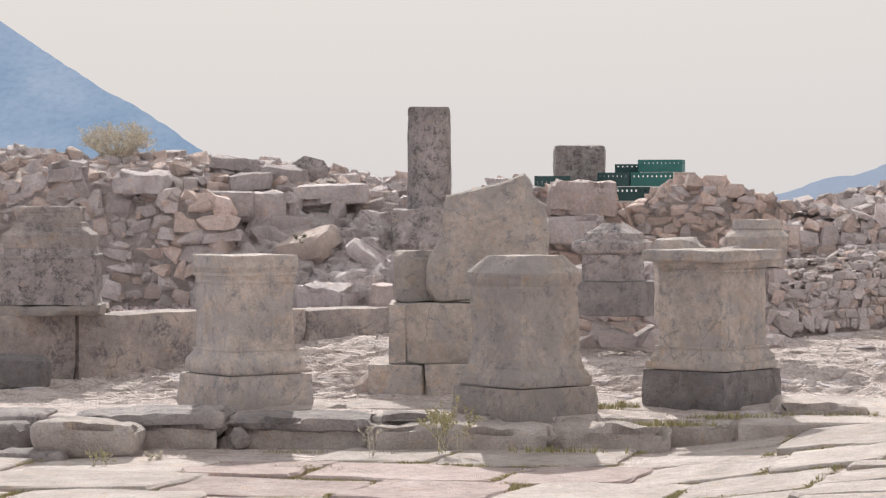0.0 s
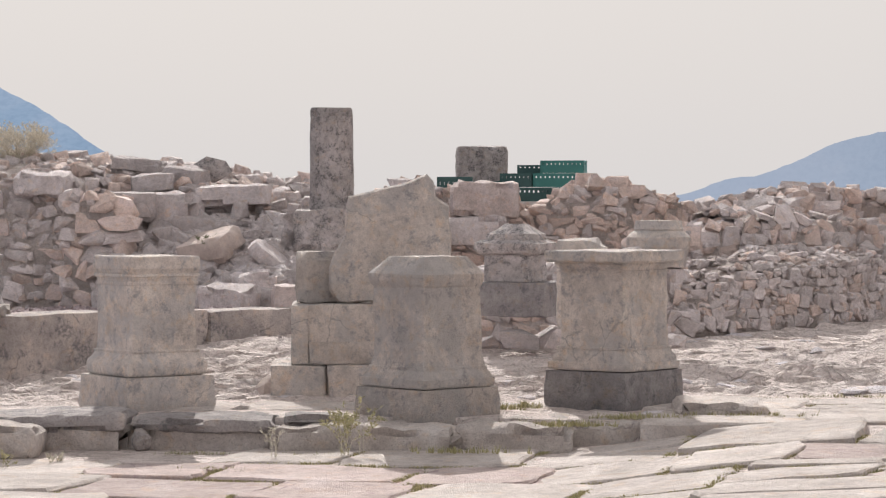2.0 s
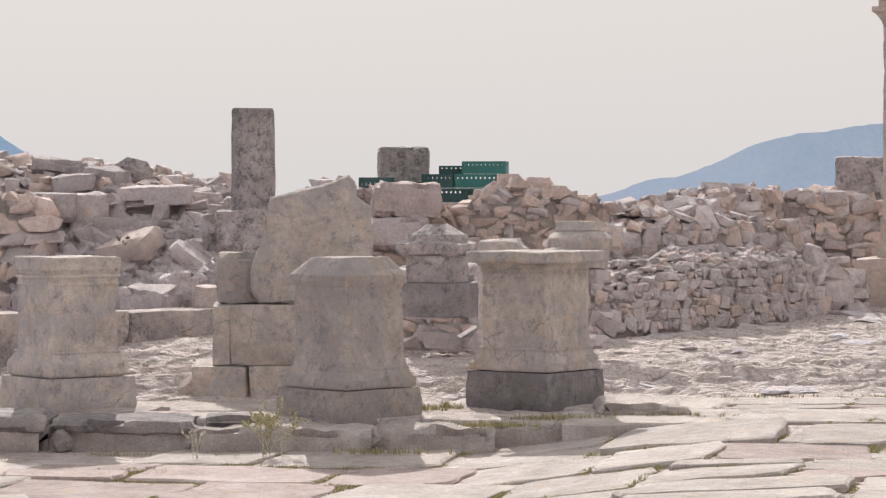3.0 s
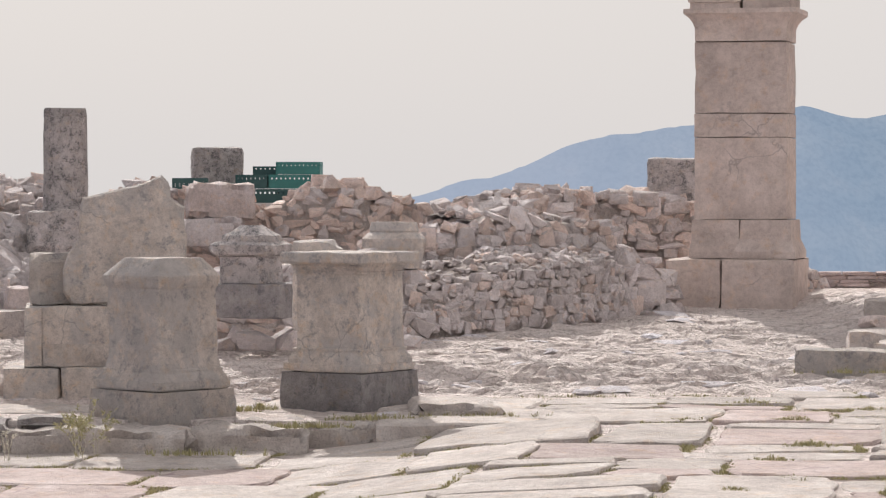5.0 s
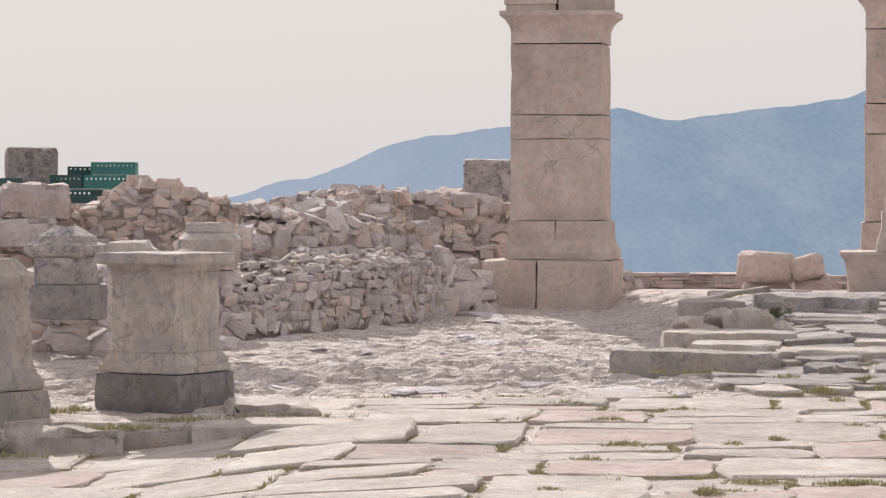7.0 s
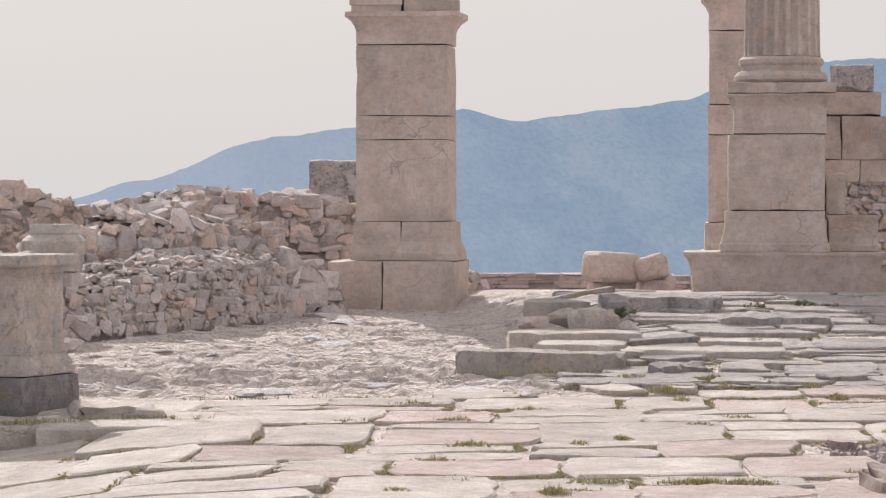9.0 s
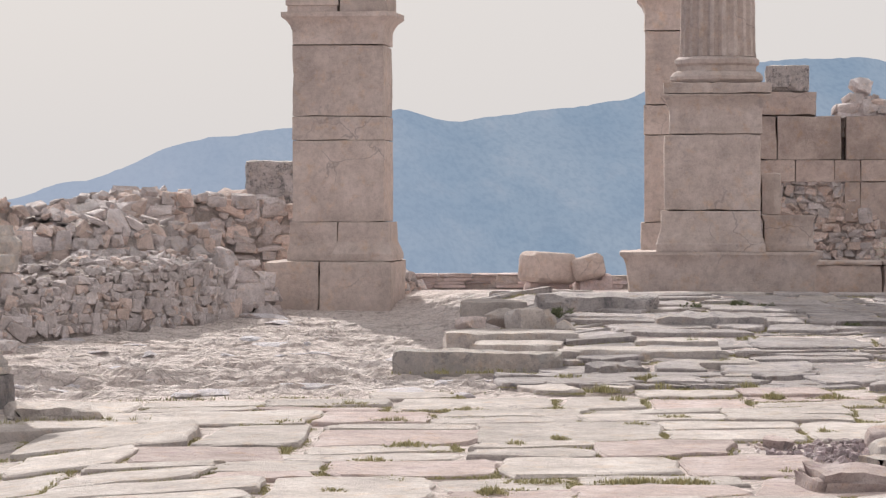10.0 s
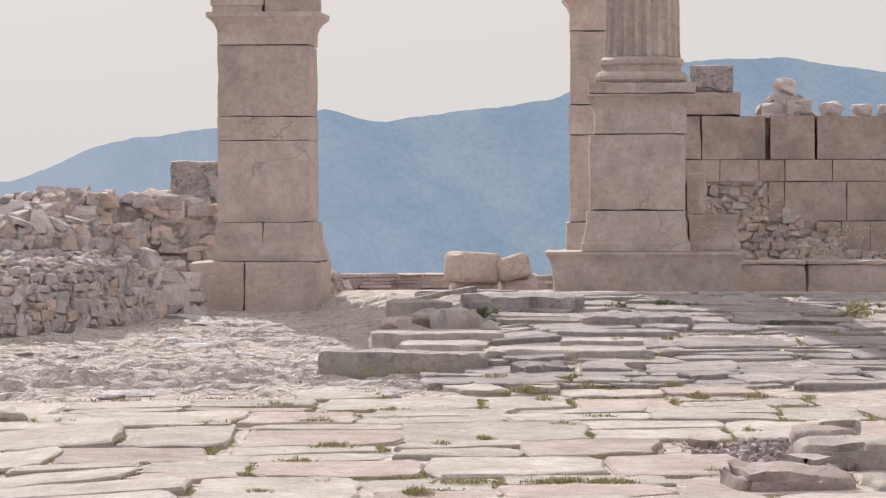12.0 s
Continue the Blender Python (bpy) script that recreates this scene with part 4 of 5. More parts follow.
solo("fallen_block", hull_mesh("fallen_block", 206, 22, (0.54, 0.4, 0.36), 0.2), M_LICHEN, pose(-6.09, 34.4, 2.33), "dark angular boulder on the wall top", "boulder", "fallen blocks")
fallen(-5.68, 33.62, 1.86, 0.88, 0.24, 0.6, (0, -2, 4), M_RUBBLE, 207, "long flat beige block capping the wall", 0.035)
fallen(-5.87, 33.25, 1.48, 0.95, 0.25, 0.6, (6, 5, 8), M_RUBBLE, 208, "long pale block slipped from the wall", 0.035)
fallen(-5.70, 32.48, 1.22, 0.62, 0.30, 0.6, (18, -10, -22), M_ASHLAR, 209, "tilted pale squared block fallen from the wall", 0.018)
fallen(-5.10, 32.38, 1.14, 0.58, 0.20, 0.4, (14, 42, 8), M_RUBBLE, 210, "pale block leaning steeply against the wall", 0.025)
fallen(-5.15, 31.9, 0.82, 0.46, 0.25, 0.5, (4, -8, 20), M_RUBBLE, 211, "grey-beige block fallen before the wall", 0.045)
fallen(-5.36, 31.4, 0.55, 0.58, 0.38, 0.5, (6, 5, -12), M_RUBBLE, 212, "large rounded pale block fallen before the wall", 0.06)
fallen(-4.70, 31.4, 0.55, 0.38, 0.38, 0.45, (0, 4, 15), M_RUST, 213, "pinkish squared block fallen before the wall", 0.04)
fallen(-4.90, 32.2, 0.90, 0.48, 0.20, 0.4, (0, 4, 5), M_RUBBLE, 214, "flat beige block fallen before the wall", 0.03)
fallen(-7.95, 33.48, 1.98, 0.66, 0.28, 0.5, (0, 3, -10), M_RUBBLE, 215, "rough beige block bedded in the wall", 0.06)
fallen(-8.9, 33.58, 2.1, 0.5, 0.3, 0.5, (0, -5, 10), M_RUBBLE, 216, "rough beige block bedded in the wall", 0.06)
rubble_wall("masonry_stub", [(-7.5, 32.35), (-6.82, 32.3)], wavy([(-7.5, 1.95), (-7.1, 2.0), (-6.82, 1.9)], 0.04, 9), lambda x: 0.6, 0.6, 0.27, 19, "ochre stub of a cross wall in rubble masonry", 0.6, 120, 0.1, 0.012, 0.35)

rs = random.Random(44)
scv, scf = [], []
for _ in range(900):
    x = rs.uniform(-6.9, -4.5)
    t = rs.random()
    y, z = 31.5 + 1.8 * t, level(x, 31.5 + 1.8 * t, 0.62) + 1.05 * t * (1 - 0.35 * smooth(-5.2, -4.5, x)) + rs.gauss(0, 0.05)
    w = rs.choice((0.08, 0.12, 0.12, 0.18, 0.26))
    m = pose(x, y, z, rs.uniform(0, 360), rs.uniform(0, 360), rs.uniform(0, 360)) @ Matrix.Diagonal((w * 1.2, w, w, 1))
    me = STONES[rs.randrange(len(STONES))]
    b = len(scv)
    scv += [m @ vv.co for vv in me.vertices]
    scf += [tuple(b + i for i in pl.vertices) for pl in me.polygons]
tagged(part("rubble_scree", mesh_of("rubble_scree", scv, scf), M_RUBBLE), "slope of small fallen rubble before the wall", "rubble", kind="stuff")

# ---------- pieces between the altars and the back walls ----------
mid = thing("half_buried_pedestal", -1.98, 29.5, 0.68, -20, "stained limestone pedestal with a broken round top", "pedestal")
part("base", block_mesh("base", 0.74, 0.7, 0.36, 0.015, 220, 0.02, 0.08), M_ALTAR_DARK, mid, pose(0.08, 0, -0.06))
part("shaft", moulded_mesh("shaft", [(0.275, 0.302), (0.27, 0.33), (0.265, 0.56), (0.28, 0.58)], 0.9, 0.02, 221, 0.04), M_LICHEN, mid, pose(-0.02, 0, 0))
part("cornice", moulded_mesh("cornice", [(0.285, 0.582), (0.33, 0.60), (0.355, 0.64), (0.355, 0.70), (0.30, 0.73), (0.27, 0.74), (0.26, 0.80), (0.19, 0.84), (0.12, 0.90)], 0.9, 0.035, 222.5, 0.07), M_LICHEN, mid, pose(-0.02, 0, 0))
solo("moulded_drum", moulded_mesh("moulded_drum", [(0.30, -0.22), (0.33, -0.10), (0.365, 0.05), (0.37, 0.12), (0.32, 0.17), (0.275, 0.195), (0.285, 0.215), (0.275, 0.25), (0.265, 0.31)], 1, 0.012, 222, 0.02, 12, True), M_ALTAR,
     pose(-0.56, 32.4, 1.345), "pale moulded drum of a column foot on rubble", "column piece")
solo("stone_stump", block_mesh("stone_stump", 0.62, 0.5, 0.62, 0.03, 223, 0.04, 0.09), M_RUBBLE, pose(-0.56, 32.5, 0.50, 0, 0, -20), "rough stone support under the column base", "stone block")
solo("flat_stone", block_mesh("flat_stone", 0.46, 0.4, 0.9, 0.02, 224, 0.03, 0.09), M_ALTAR, pose(-1.22, 27.6, 0.52, 0, 0, -10), "pale squared stone standing behind the altar", "stone block")
for k, (x, y, z, a, b, c) in enumerate([(-1.85, 27.8, 0.36, 0.46, 0.4, 0.34), (-1.58, 28.0, 0.38, 0.36, 0.34, 0.40), (-1.25, 27.6, 0.32, 0.3, 0.3, 0.24), (-0.75, 27.3, 0.30, 0.34, 0.3, 0.24), (-0.35, 27.9, 0.33, 0.28, 0.3, 0.24),
                                       (-2.2, 27.9, 0.30, 0.3, 0.25, 0.22), (-1.3, 29.6, 0.95, 0.4, 0.4, 0.4), (-0.95, 29.8, 1.05, 0.36, 0.3, 0.4), (-1.6, 31.0, 1.15, 0.4, 0.4, 0.34), (-1.05, 31.2, 1.2, 0.5, 0.4, 0.36)]):
    solo("boulder", rough_stone("boulder", 320 + k), M_PIECE, pose(x * 1.05 if y < 28.1 else x, y + 1.5 if y < 28.1 else y, z + 0.03 if y < 28.1 else z - 0.05, 8, 6, 37 * k) @ Matrix.Diagonal((a, b, c * 0.62, 1)), "angular grey-beige boulder on the bare rock", "boulder", "boulders by the low wall")
rubble_wall("rubble_heap_mid", [(-2.4, 29.9), (-1.2, 30.3), (-0.2, 31.4)], wavy([(-2.4, 1.0), (-1.2, 1.2), (-0.2, 1.25)], 0.08, 10), lambda x: 0.4, 1.6, 0.2, 20, "heap of pale rubble behind the altars", 0.2, 160, 0.9, 0.03, 0.5)
fallen(-2.86, 36.2, 1.76, 0.84, 0.44, 0.6, (0, 2, 5), M_RUST, 230, "large rough beige block built into the wall", 0.05)
fallen(-2.92, 36.1, 1.40, 0.74, 0.36, 0.6, (0, -2, -4), M_RUBBLE, 231, "large rough beige block built into the wall", 0.04)


# ---------- plastic crates behind the wall ----------
def box_into(verts, faces, x0, x1, y0, y1, z0, z1):
    b = len(verts)
    verts += [(x, y, z) for z in (z0, z1) for y in (y0, y1) for x in (x0, x1)]
    faces += [tuple(b + i for i in f) for f in ((0, 2, 3, 1), (4, 5, 7, 6), (0, 1, 5, 4), (2, 6, 7, 3), (0, 4, 6, 2), (1, 3, 7, 5))]


def crate_panel(length, h):
    """A moulded crate side of one piece with two rows of slots."""
    n = max(4, round(length / 0.06))
    xs = [-length / 2]
    for k in range(n):
        a = -length / 2 + length * k / n
        xs += [a + 0.019, a + length / n - 0.019]
    xs.append(length / 2)
    zs = [0, h * 0.20, h * 0.40, h * 0.66, h * 0.80, h]
    t = 0.012
    nx, nz = len(xs), len(zs)
    v = [(x, y, z) for y in (-t, t) for z in zs for x in xs]
    at = lambda s_, i, k: s_ * nx * nz + k * nx + i
    hole = lambda i, k: i < 0 or k < 0 or i >= nx - 1 or k >= nz - 1 or (i % 2 == 1 and k == 3)
    f = []
    for k in range(nz - 1):
        for i in range(nx - 1):
            if hole(i, k):
                continue
            f.append((at(0, i, k), at(0, i + 1, k), at(0, i + 1, k + 1), at(0, i, k + 1)))
            f.append((at(1, i, k), at(1, i, k + 1), at(1, i + 1, k + 1), at(1, i + 1, k)))
            for di, dk, p, q in ((-1, 0, (i, k), (i, k + 1)), (1, 0, (i + 1, k + 1), (i + 1, k)), (0, -1, (i + 1, k), (i, k)), (0, 1, (i, k + 1), (i + 1, k + 1))):
                if hole(i + di, k + dk):
                    f.append((at(0, *p), at(0, *q), at(1, *q), at(1, *p)))
    return mesh_of("crate_panel", v, f)


def crate(x, y, z, w, d, h, rz, mat, label):
    c = thing("plastic_crate", x, y, z, rz, label, "crate", "stacked crates")
    long_side, short_side = crate_panel(w, h), crate_panel(d, h)
    part("side_panel", long_side, mat, c, pose(0, -d / 2, 0))
    part("side_panel", long_side, mat, c, pose(0, d / 2, 0))
    part("end_panel", short_side, mat, c, pose(-w / 2, 0, 0, 0, 0, 90))
    part("end_panel", short_side, mat, c, pose(w / 2, 0, 0, 0, 0, 90))
    v, f = [], []
    box_into(v, f, -w / 2, w / 2, -d / 2, d / 2, 0.0, 0.012)
    part("crate_floor", mesh_of("crate_floor", v, f), mat, c, pose(0, 0, 0.003))


teal, dull = "teal slatted plastic crate stacked behind the wall", "dark green slatted plastic crate stacked behind the wall"
crate(-2.55, 39.0, 2.00, 0.50, 0.40, 0.20, 3, M_CRATE_DARK, dull)
crate(-2.06, 39.0, 2.00, 0.44, 0.40, 0.20, -2, M_CRATE_DARK, dull)
crate(-2.62, 39.0, 2.205, 0.42, 0.40, 0.19, -3, M_CRATE_DARK, dull)
crate(-2.11, 39.0, 2.205, 0.56, 0.40, 0.19, 2, M_TEAL, teal)
crate(-1.98, 39.0, 2.40, 0.58, 0.40, 0.17, -4, M_TEAL, teal)
crate(-2.47, 39.3, 2.40, 0.32, 0.30, 0.12, 5, M_CRATE_DARK, dull)
crate(-3.02, 38.7, 2.00, 0.42, 0.36, 0.28, 0, M_CRATE_DARK, dull)
crate(-3.45, 38.6, 2.00, 0.46, 0.36, 0.34, 3, M_CRATE_DARK, dull)

# ---------- low brick wall at the edge of the square ----------
brickwall = thing("low_brick_wall", 6.0, 39.3, 0.70, -4, "low remains of a thin brick wall", "wall", kind="structure")
BRICKS = [block_mesh("brick", 0.30 + 0.05 * k, 0.3, 0.051, 0.006, 240 + k, 0.006, 0.12) for k in range(4)]
for b in BRICKS:
    b.materials.append(M_BRICK)
rb = random.Random(5)
for row in range(7):
    x = -1.3 + rb.uniform(-0.1, 0.1)
    while x < (2.3 if row < 6 else 1.2):
        k = rb.randrange(4)
        w = 0.30 + 0.05 * k
        if row < 5 or rb.random() < 0.75:
            part("brick", BRICKS[k], None, brickwall, pose(x + w / 2, rb.uniform(-0.03, 0.03), 0.053 * row, 0, 0, rb.uniform(-3, 3)))
        x += w + 0.012
v_, f_ = [], []
box_into(v_, f_, -1.3, 2.4, -0.135, 0.20, -0.1, 0.33)
part("mortar_core", mesh_of("mortar_core", v_, f_), M_CORE, brickwall)
solo("squared_boulder", block_mesh("squared_boulder", 0.68, 0.6, 0.42, 0.010, 250, 0.09, 0.06, chip=0.6), M_ASHLAR, pose(6.95, 38.5, 0.94, 0, 4, 16), "big chipped beige block lying on the low wall", "stone block")
solo("squared_boulder", block_mesh("squared_boulder", 0.46, 0.5, 0.32, 0.012, 251, 0.07, 0.06, chip=0.8), M_ASHLAR, pose(7.55, 38.4, 1.0, 0, -14, -10), "rough beige block lying beside the monument", "stone block")
solo("support_stone", block_mesh("support_stone", 0.5, 0.4, 0.40, 0.03, 252, 0.04, 0.08), M_BRICK, pose(7.6, 38.5, 0.66, 0, 0, 5), "rough stone supporting a tilted block", "stone block")
solo("support_stone", block_mesh("support_stone", 0.6, 0.4, 0.26, 0.03, 253, 0.04, 0.08), M_BRICK, pose(6.95, 38.55, 0.70, 0, 0, 5), "rough stone supporting a fallen block", "stone block")
rubble_wall("rubble_by_pier", [(4.72, 37.6), (5.3, 38.4)], wavy([(4.72, 1.30), (5.0, 1.15), (5.3, 0.95)], 0.04, 21), lambda x: 0.6, 0.5, 0.2, 21, "small rubble remains beside the tall pier", 0.4, 40, 0.1)
rubble_wall("rubble_left_of_pier", [(2.35, 34.9), (3.05, 35.6)], wavy([(2.35, 1.4), (2.7, 1.2), (3.05, 0.95)], 0.05, 22), lambda x: 0.5, 0.7, 0.30, 22, "rubble end of the low wall beside the pier", 0.2, 50, 0.1, 0.03, 0.2, 0.0, 0.25, 0.9)


# ---------- steps, slabs and blocks on the terrace ----------
def laid(x, y, z, w, h, d, rz, mat, seed, label, rough=0.015, tilt=0.0):
    return solo("step_slab", block_mesh("step_slab", w, d, h + 0.12, rough, seed, 0.025, 0.075), mat, pose(x, y + d / 2, z - 0.12, 0, tilt, rz), label, "stone slab", "terrace slabs")


laid(4.33, 27.6, 0.10, 1.68, 0.24, 0.55, -12, M_ALTAR, 260, "long grey kerb-like slab with dark lichen edge", 0.02, 1.2)
laid(5.21, 32.0, 0.56, 0.76, 0.22, 0.7, -6, M_PAVE, 261, "flat pale slab lying on the terrace")
laid(6.30, 31.3, 0.55, 1.36, 0.30, 0.9, -8, M_KERB, 262, "large grey weathered block on the terrace", 0.04)
laid(5.32, 30.2, 0.46, 0.44, 0.25, 0.45, 14, M_PAVE, 263, "small squared pale block on the terrace", 0.03)
solo("boulder", hull_mesh("boulder", 341, 24, (0.46, 0.4, 0.26), 0.3), M_PAVE, pose(5.08, 30.9, 0.60, 0, 8, 20), "angular pale boulder on the terrace", "boulder")
solo("boulder", hull_mesh("boulder", 342, 24, (0.46, 0.4, 0.26), 0.3), M_RUST, pose(4.64, 30.3, 0.53, 0, 0, 50), "ochre boulder on the terrace", "boulder")
solo("boulder", hull_mesh("boulder", 343, 24, (0.30, 0.3, 0.22), 0.2), M_PAVE, pose(5.62, 30.0, 0.50, 0, 20, 10), "pointed pale stone on the terrace", "boulder")
laid(4.98, 29.4, 0.36, 1.42, 0.13, 0.8, -5, M_PAVE, 264, "long flat pale step slab")
laid(6.2, 29.9, 0.36, 1.28, 0.15, 0.7, -9, M_PAVE, 265, "long flat pale step slab")
laid(6.1, 28.0, 0.17, 1.72, 0.17, 0.8, -7, M_PAVE, 266, "long pale step slab with grassy foot")
laid(4.95, 28.7, 0.26, 0.95, 0.13, 0.8, -14, M_PAVE, 267, "triangular pale slab on the step")
laid(7.36, 30.2, 0.38, 1.28, 0.26, 1.0, -6, M_KERB, 268, "large hollowed grey slab on the terrace", 0.04)
laid(8.5, 30.9, 0.45, 0.95, 0.19, 0.9, -10, M_PAVE, 269, "pale step slab before the monument")
laid(9.53, 31.1, 0.45, 1.04, 0.19, 0.9, -8, M_PAVE, 270, "pale step slab before the monument")
laid(10.6, 31.0, 0.45, 1.04, 0.19, 0.9, -8, M_PAVE, 279, "pale step slab before the monument")
laid(6.64, 28.9, 0.28, 0.88, 0.13, 0.6, -8, M_PAVE, 271, "small pale step slab")
laid(6.70, 27.4, 0.12, 0.90, 0.12, 0.6, -6, M_PAVE, 272, "thin pale paving step")
laid(5.55, 26.8, 0.03, 0.60, 0.20, 0.5, 18, M_KERB, 273, "rough grey boulder-like block among grass", 0.05)
laid(7.62, 32.6, 0.66, 0.50, 0.16, 0.4, -4, M_PAVE, 274, "small pale stone in a step row", 0.03)
laid(8.04, 32.6, 0.66, 0.36, 0.15, 0.4, 6, M_RUST, 275, "small pinkish stone in a step row", 0.03)
laid(8.6, 32.7, 0.66, 0.55, 0.15, 0.4, -6, M_PAVE, 276, "small pale stone in a step row", 0.03)
laid(7.0, 32.7, 0.66, 0.5, 0.13, 0.4, -2, M_PAVE, 277, "small pale stone in a step row", 0.03)
laid(6.35, 32.9, 0.68, 0.6, 0.12, 0.4, -8, M_PAVE, 278, "small pale stone in a step row", 0.03)

# ---------- kerb of the step ----------
kerb = thing("kerb", 0, 0, 0, 0, "worn kerb of large grey limestone blocks", "kerb", kind="structure")
KERB_ROW = [(-8.3, 22.05, 1.3, 0.16, 0.8), (-7.1, 22.1, 1.0, 0.15, 0.8), (-6.15, 22.2, 0.8, 0.16, 0.8), (-5.12, 22.15, 1.02, 0.17, 0.9), (-4.05, 22.2, 1.12, 0.15, 0.8),
            (-3.08, 22.05, 0.72, 0.15, 0.9), (-2.35, 21.95, 0.82, 0.155, 0.9), (-1.52, 22.05, 0.86, 0.165, 1.0), (-0.72, 22.55, 0.98, 0.13, 0.9), (0.1, 22.95, 0.72, 0.12, 0.8)]
for k, (x, y, w, h, d) in enumerate(KERB_ROW):
    part("kerb_block", block_mesh("kerb_block", w + 0.03, d, h + 0.16, 0.05, 280 + k, 0.075, 0.05, chip=1.6), M_PAVE, kerb, pose(x, y + d / 2, base_height(x, 21.9) - 0.14, random.uniform(-2, 2), random.uniform(-1.5, 1.5), 4 if x > -1.2 else random.uniform(-9, 5)))
for k, (x, y, w, d) in enumerate([(-8.0, 22.1, 1.5, 0.8), (-6.65, 22.2, 1.05, 0.7), (-5.25, 22.1, 1.25, 0.75), (-4.0, 22.12, 1.2, 0.8), (-3.15, 22.3, 0.5, 0.5)]):
    part("kerb_slab", block_mesh("kerb_slab", w, d, 0.11 + 0.015 * (k % 3), 0.028, 330 + k, 0.04, 0.055, chip=1.3), M_KERB, kerb, pose(x, y + d / 2, base_height(x, 21.9) + 0.12, random.uniform(-2, 2), random.uniform(-1.5, 1.5), random.uniform(-5, 4)))
for k, (x, y, w, h, d) in enumerate([(-4.6, 23.1, 1.3, 0.20, 0.9), (-3.4, 23.2, 1.1, 0.18, 0.9), (-2.2, 23.1, 1.2, 0.14, 0.9), (-0.9, 23.9, 1.3, 0.12, 1.2)]):
    part("kerb_block", block_mesh("kerb_block", w, d, h, 0.03, 296 + k, 0.04, 0.08), M_PAVE, kerb, pose(x, y + 0.4, level(x, y, -0.06) - h * 0.8 - 0.07 * (k == 2), 0, 0, random.uniform(-3, 3)))
solo("loose_block", block_mesh("loose_block", 0.80, 0.95, 0.30, 0.035, 310, 0.11, 0.06, taper=-0.06, chip=1.6), M_PAVE, pose(-5.62, 21.75, -0.36, -3, 2, 8), "large loose pale block lying before the kerb", "stone block")
solo("loose_block", block_mesh("loose_block", 0.5, 0.5, 0.28, 0.015, 311, 0.08, 0.07), M_KERB, pose(-6.45, 22.1, -0.36, 0, 0, -6), "loose grey block lying before the kerb", "stone block")
solo("loose_block", block_mesh("loose_block", 0.56, 0.4, 0.18, 0.012, 312, 0.05, 0.07), M_KERB, pose(-5.95, 21.35, -0.44, 0, 0, 4), "small flat grey block lying before the kerb", "stone block")
solo("loose_block", block_mesh("loose_block", 0.52, 0.5, 0.34, 0.03, 313, 0.06, 0.07, chip=1.4), M_ALTAR_DARK, pose(-7.25, 25.5, -0.02, 0, 3, 8), "dark grey squared block lying before the bench wall", "stone block")
solo("loose_stone", hull_mesh("loose_stone", 345, 26, (0.2, 0.2, 0.24), 0.2), M_KERB, pose(-4.48, 22.15, -0.22), "small rounded stone wedged in the kerb", "stone")


# ---------- plants ----------
def blade(verts, faces, base, tip, width, side):
    b = len(verts)
    m = base.lerp(tip, 0.55) + Vector((0, 0, 0.12 * (tip - base).length))
    verts += [base - side * width, base + side * width, m + side * width * 0.7, m - side * width * 0.7, tip]
    faces += [(b, b + 1, b + 2, b + 3), (b + 3, b + 2, b + 4)]


def tuft(verts, faces, p, rnd, n, h, spread):
    for _ in range(n):
        an = rnd.uniform(0, 6.283)
        out = Vector((math.cos(an), math.sin(an), 0))
        base = p + out * rnd.uniform(0, spread)
        hh = h * rnd.uniform(0.5, 1.2)
        tip = base + out * hh * rnd.uniform(0.1, 0.8) + Vector((0, 0, hh))
        blade(verts, faces, base, tip, rnd.uniform(0.002, 0.005), Vector((-out.y, out.x, 0)))


def weed(x, y, z, h, stems, spread, mat, seed, name, label, leaf=0.03):
    """A leafy weed or dry shrub: branching stems set with small leaves."""
    rnd = random.Random(seed)
    holder = thing(name, x, y, z, 0, label, "plant")
    sv, sf, lv, lf = [], [], [], []

    def twig(p, d, ln, depth, r):
        q = p + d * ln
        side = d.orthogonal().normalized()
        other = d.cross(side)
        b = len(sv)
        for c, rr in ((p, r), (q, r * 0.6)):
            sv.extend([c + side * rr, c - side * rr * 0.5 + other * rr * 0.8, c - side * rr * 0.5 - other * rr * 0.8])
        sf.extend([(b, b + 1, b + 4, b + 3), (b + 1, b + 2, b + 5, b + 4), (b + 2, b, b + 3, b + 5)])
        for _ in range(3):
            c = p.lerp(q, rnd.uniform(0.2, 1))
            o = Vector((rnd.gauss(0, 1), rnd.gauss(0, 1), rnd.uniform(0.1, 1.2))).normalized()
            blade(lv, lf, c, c + o * leaf * rnd.uniform(0.6, 1.3), leaf * 0.16, o.orthogonal().normalized())
        if depth:
            for _ in range(rnd.choice((2, 2, 3))):
                nd = (d + Vector((rnd.gauss(0, 0.45), rnd.gauss(0, 0.45), rnd.gauss(0.1, 0.3)))).normalized()
                twig(q, nd, ln * rnd.uniform(0.55, 0.85), depth - 1, r * 0.6)

    for _ in range(stems):
        an = rnd.uniform(0, 6.283)
        d = Vector((math.cos(an) * spread, math.sin(an) * spread, 1)).normalized()
        twig(Vector((rnd.gauss(0, 0.02), rnd.gauss(0, 0.02), -0.02)), d, h * 0.42, 3 if h > 0.3 else 2, 0.004 if h < 0.5 else 0.007)
    part("stalk", mesh_of("stalk", sv, sf), M_DRY if mat is not M_WEED else M_WEED, holder)
    part("foliage", mesh_of("foliage", lv, lf), mat, holder)


weed(-8.72, 35.2, 2.38, 0.62, 60, 0.95, M_DRY, 1, "dry_bush", "round pale dry bush growing on the wall top", 0.035)
weed(-2.78, 21.6, -0.30, 0.34, 7, 0.35, M_GRASS, 2, "green_weed", "slender green weed growing at the kerb foot", 0.035)
